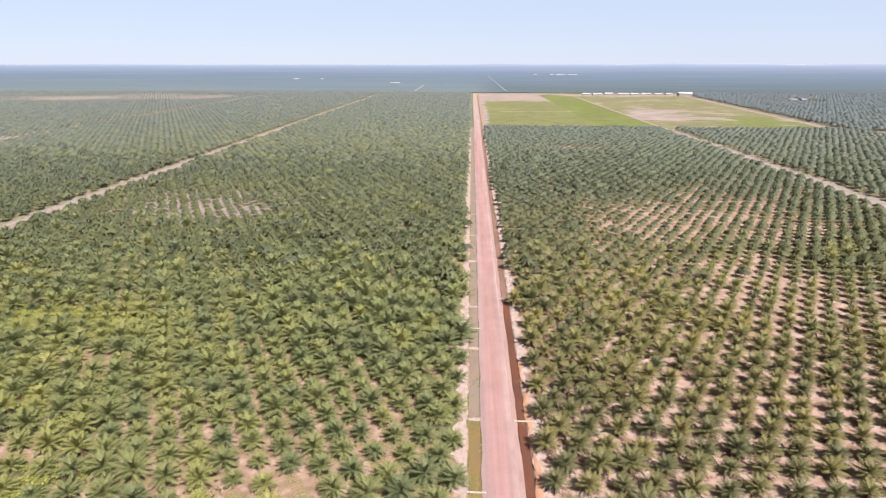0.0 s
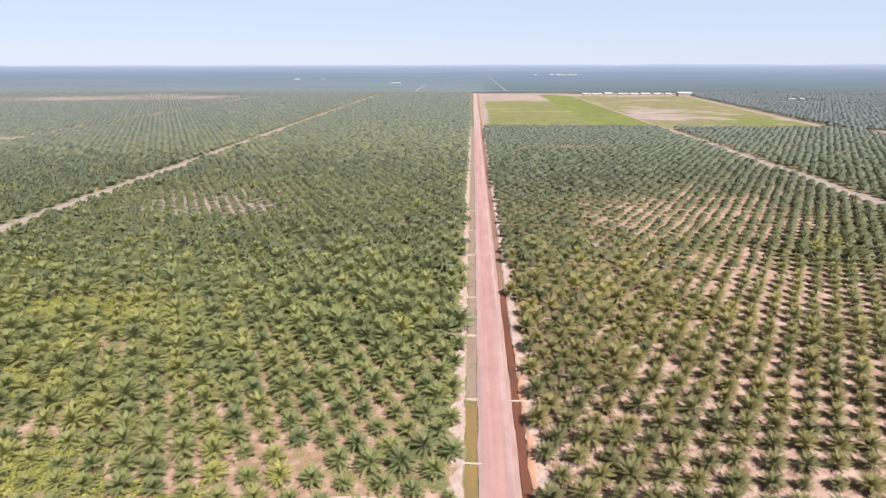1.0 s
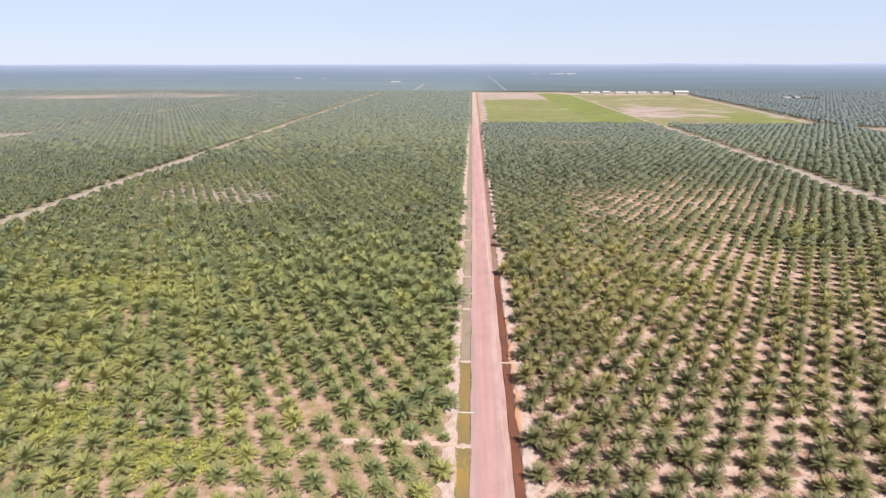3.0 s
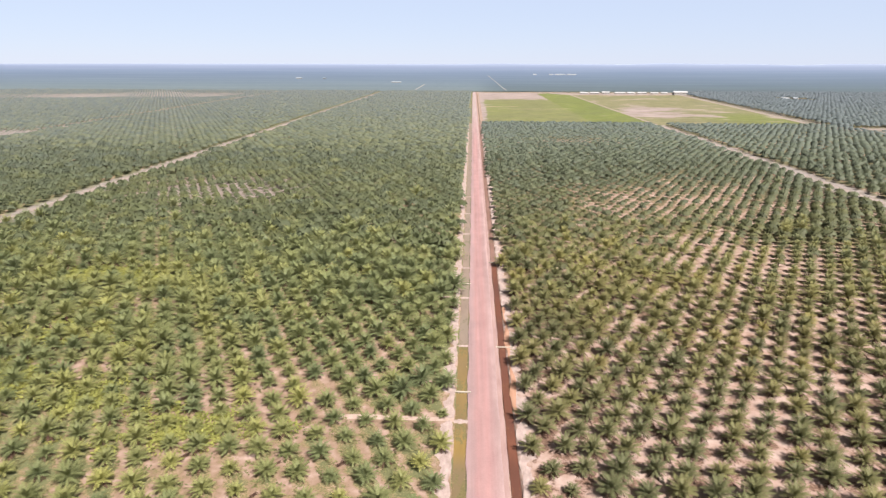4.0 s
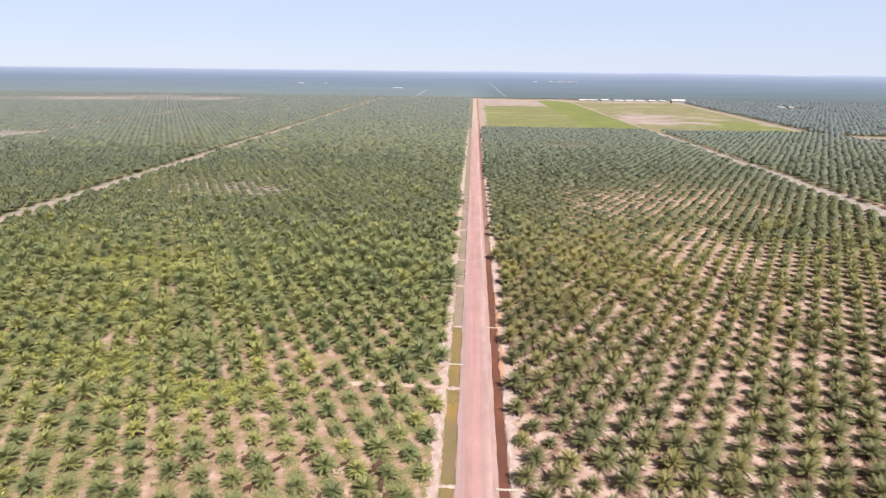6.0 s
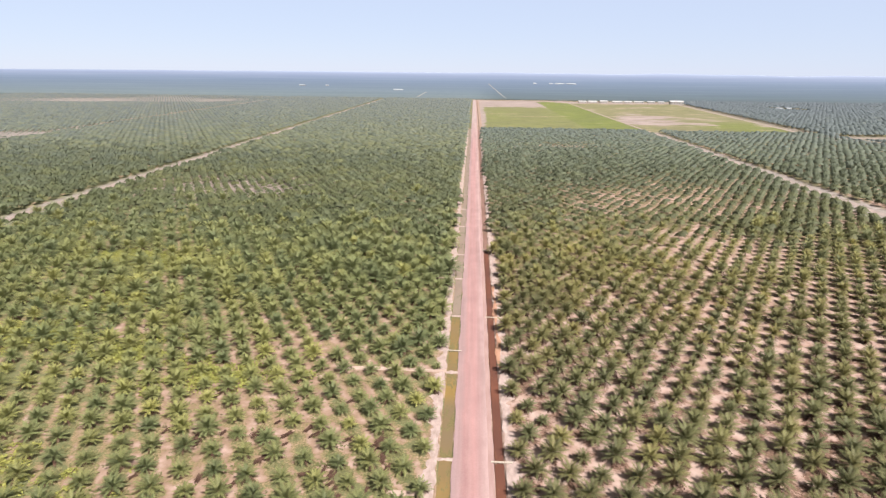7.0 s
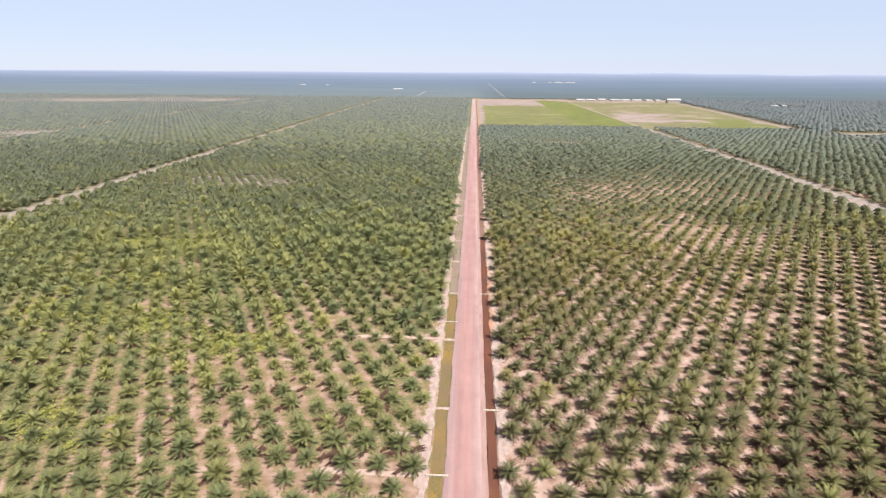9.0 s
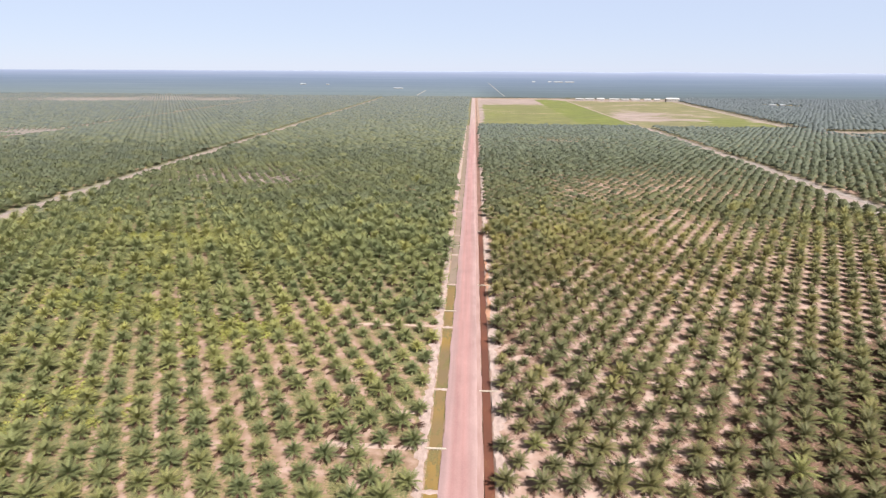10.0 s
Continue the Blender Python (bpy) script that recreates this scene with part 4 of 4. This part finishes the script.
# ---- far buildings ----
def long_house(x, y, w, d, h, roof=WHITE_ROOF, label="long low white-roofed plantation building"):
    root = new("building")
    root.location = (x, y, 0)
    part("wall", box_bm(-w / 2, w / 2, -d / 2, d / 2, 0, h), WALL_PAINT, root)
    bm = bmesh.new()
    e = 0.8
    rows = [(-d / 2 - e, h - 0.1), (0, h + d * 0.22), (d / 2 + e, h - 0.1)]
    vs = [[bm.verts.new((sx * (w / 2 + e), yy_, zz + t)) for yy_, zz in rows] for sx in (-1, 1) for t in (0, 0.25)]
    a, a2, b, b2 = vs
    for k in range(2):
        bm.faces.new((a2[k], b2[k], b2[k + 1], a2[k + 1]))
        bm.faces.new((a[k], a[k + 1], b[k + 1], b[k]))
        bm.faces.new((a[k], a2[k], a2[k + 1], a[k + 1]))
        bm.faces.new((b[k], b[k + 1], b2[k + 1], b2[k]))
    bm.faces.new((a[0], b[0], b2[0], a2[0]))
    bm.faces.new((a[2], a2[2], b2[2], b[2]))
    part("roof", bm, roof, root)
    n = max(2, int(w / 7))
    for k in range(n):
        xx = -w / 2 + (k + 0.5) * w / n
        part("window", box_bm(xx - 0.8, xx + 0.8, -d / 2 - 0.06, -d / 2 + 0.1, h * 0.35, h * 0.75), DARK_GLASS, root)
    return tagged(root, label, "building", "plantation buildings")


for x, y, w, d, h in ((366, 1935, 26, 10, 4), (400, 1938, 30, 10, 4), (438, 1945, 24, 12, 5), (484, 1946, 34, 10, 4), (520, 1948, 26, 10, 4), (556, 1950, 30, 10, 4),
                      (596, 1950, 24, 10, 4), (628, 1948, 20, 10, 4), (664, 1905, 44, 16, 8), (708, 1935, 26, 9, 4)):
    long_house(x, y, w * 0.95, d, h)

for x, y, w, d, h in ((372, 3598, 26, 14, 7), (470, 3600, 30, 14, 7), (884, 1690, 28, 10, 6.5), (914, 1694, 20, 10, 6.5), (522, 3600, 84, 14, 8), (590, 3600, 84, 14, 8), (-915, 3104, 46, 16, 7), (-782, 3110, 22, 14, 7), (-354, 2752, 66, 14, 6)):
    long_house(x, y, w * 0.65, d, h * 0.5, GREY_ROOF, "distant long low building with a grey metal roof").location.z = float(height(x, y))


# ---- tracks far away ----
def far_track(name, pts, half, material, label, lift=1.6):
    """A pale strip over the far land along a few bends."""
    V = []
    for (x0, y0), (x1, y1) in zip(pts[:-1], pts[1:]):
        for k in np.arange(0, 1.0, 0.05):
            x, y = x0 + (x1 - x0) * k, y0 + (y1 - y0) * k
            z = float(height(x, y)) + lift
            V += [(x - half, y, z), (x + half, y, z)]
    V = np.array(V)
    i = np.arange(0, len(V) - 2, 2)
    return tagged(new(name, mesh_from(name, V, np.stack([i, i + 1, i + 3, i + 2], -1), material)), label, "road", kind="structure")


far_track("far_track", [(-209, 2160), (-210, 2620)], 3.5, FAR_EARTH, "pale unpaved track crossing the distant plantation")
far_track("far_track", [(124, 2140), (112, 2810), (90, 3560)], 2.2, FAR_EARTH, "pale unpaved track crossing the distant plantation")
far_track("track_far_east", [(573, 920), (577, 972), (620, 1450), (662, 1900), (700, 2024)], 4.5, TRACK, "pale unpaved track along the open field", 0.12)
cross_ribbon("field_track", 30, 110, 1364, 3.0, SAND, "pale bare strip in the grassy field")
cross_ribbon("field_track", 60, 205, 1296, 2.0, SAND, "pale bare strip in the grassy field")


for x0, x1, y in ((-40, -3, 109.6), (-30, -4, 31.2), (-14, -4, 48.2), (-34, -4, 203.5)):
    cross_ribbon("footpath", x0, x1, y, 1.1, SAND, "trodden pale footpath between the palm rows", 2.0, 0.02)


# ---- low brown mounds ----
def brown_heap(x, y, size, seed):
    """Brown frond-shaped pieces laid lengthwise in a low mound between two rows."""
    r = np.random.RandomState(seed)
    pieces, along = [], radians(60) + r.normal(0, 0.25)
    for k in range(26):
        v, f = frond(r, radians(r.uniform(-2, 16)), r.uniform(1.3, 2.1), 5, 0.28, 2)
        a = along + r.normal(0, 0.22) + (math.pi if k % 2 else 0)
        c, q = math.cos(a), math.sin(a)
        side = r.normal(0, 0.28)
        pieces.append((np.stack([v[:, 0] * c - v[:, 1] * q - side * math.sin(along), v[:, 0] * q + v[:, 1] * c + side * math.cos(along), v[:, 2] + 0.035 * k * math.exp(-3 * side * side)], -1) * size, f))
    v, f = joined(pieces)
    v[:, 2] = v[:, 2] - v[:, 2].min()
    ob = new("brown_mound", mesh_from("brown_mound", v, f, DEADWOOD))
    ob.location = (x, y, 0)
    return tagged(ob, "low mound of cut brown palm leaf on sandy soil", "mound", "mounds between the palms")


for k, (x, y, q) in enumerate(((-39.5, 37.1, 1.4), (-30.6, 35.5, 1.1), (-27.9, 37.5, 1.3), (-19.9, 38.3, 1.2), (-13.4, 37.9, 1.3), (-5.9, 40.6, 1.4), (-76.5, 71.7, 1.2), (-54.0, 69.1, 1.4), (-45.6, 69.1, 1.2),
                               (-36.3, 70.3, 1.2), (-27.7, 68.2, 1.1), (-18.9, 68.3, 1.2), (-49.0, 58.1, 1.3), (-35.8, 52.9, 1.0), (-29.1, 53.1, 1.1), (-22.4, 20.2, 1.1), (-11.6, 26.9, 1.1))):
    brown_heap(x, y, q, 50 + k)
r_ = np.random.RandomState(61)
for k in range(44):                     # more heaps, midway between the planting rows
    x, y = r_.uniform(-80, -10), r_.uniform(14, 90)
    u = ((x - WEST_ROWS[3]) * WEST_ROWS[0] + (y - WEST_ROWS[4]) * WEST_ROWS[1]) / WEST_ROWS[2]
    x += (0.5 - u % 1.0) * WEST_ROWS[2] / WEST_ROWS[0]
    if x < -7:
        brown_heap(x, y, r_.uniform(0.55, 1.05), 70 + k)


# ---- grass along the ditch ----
DRY_GRASS = leaf_material("ditch_grass", (0.16, 0.13, 0.06), (0.20, 0.165, 0.08), (0.26, 0.21, 0.11))
r_ = np.random.RandomState(21)
gy = r_.uniform(-20, 420, 900)
gx = np.where(r_.rand(900) < 0.5, r_.normal(-1.75, 0.25, 900), r_.normal(1.65, 0.2, 900)) + wob(gy, 3, 0.14)
keep = r_.rand(900) < 0.35 + 0.65 * (np.sin(gy / 7.0) + np.sin(gy / 17.0) > 0)
GP = np.stack([gx, gy], -1)[keep]
scatter("ditch_grass", [(v, f[:24]) for v, f in VINES], GP, r_.uniform(0.10, 0.24, len(GP)), DRY_GRASS, "dry olive grass fringing the water-filled ditch", "grass", 0.1)
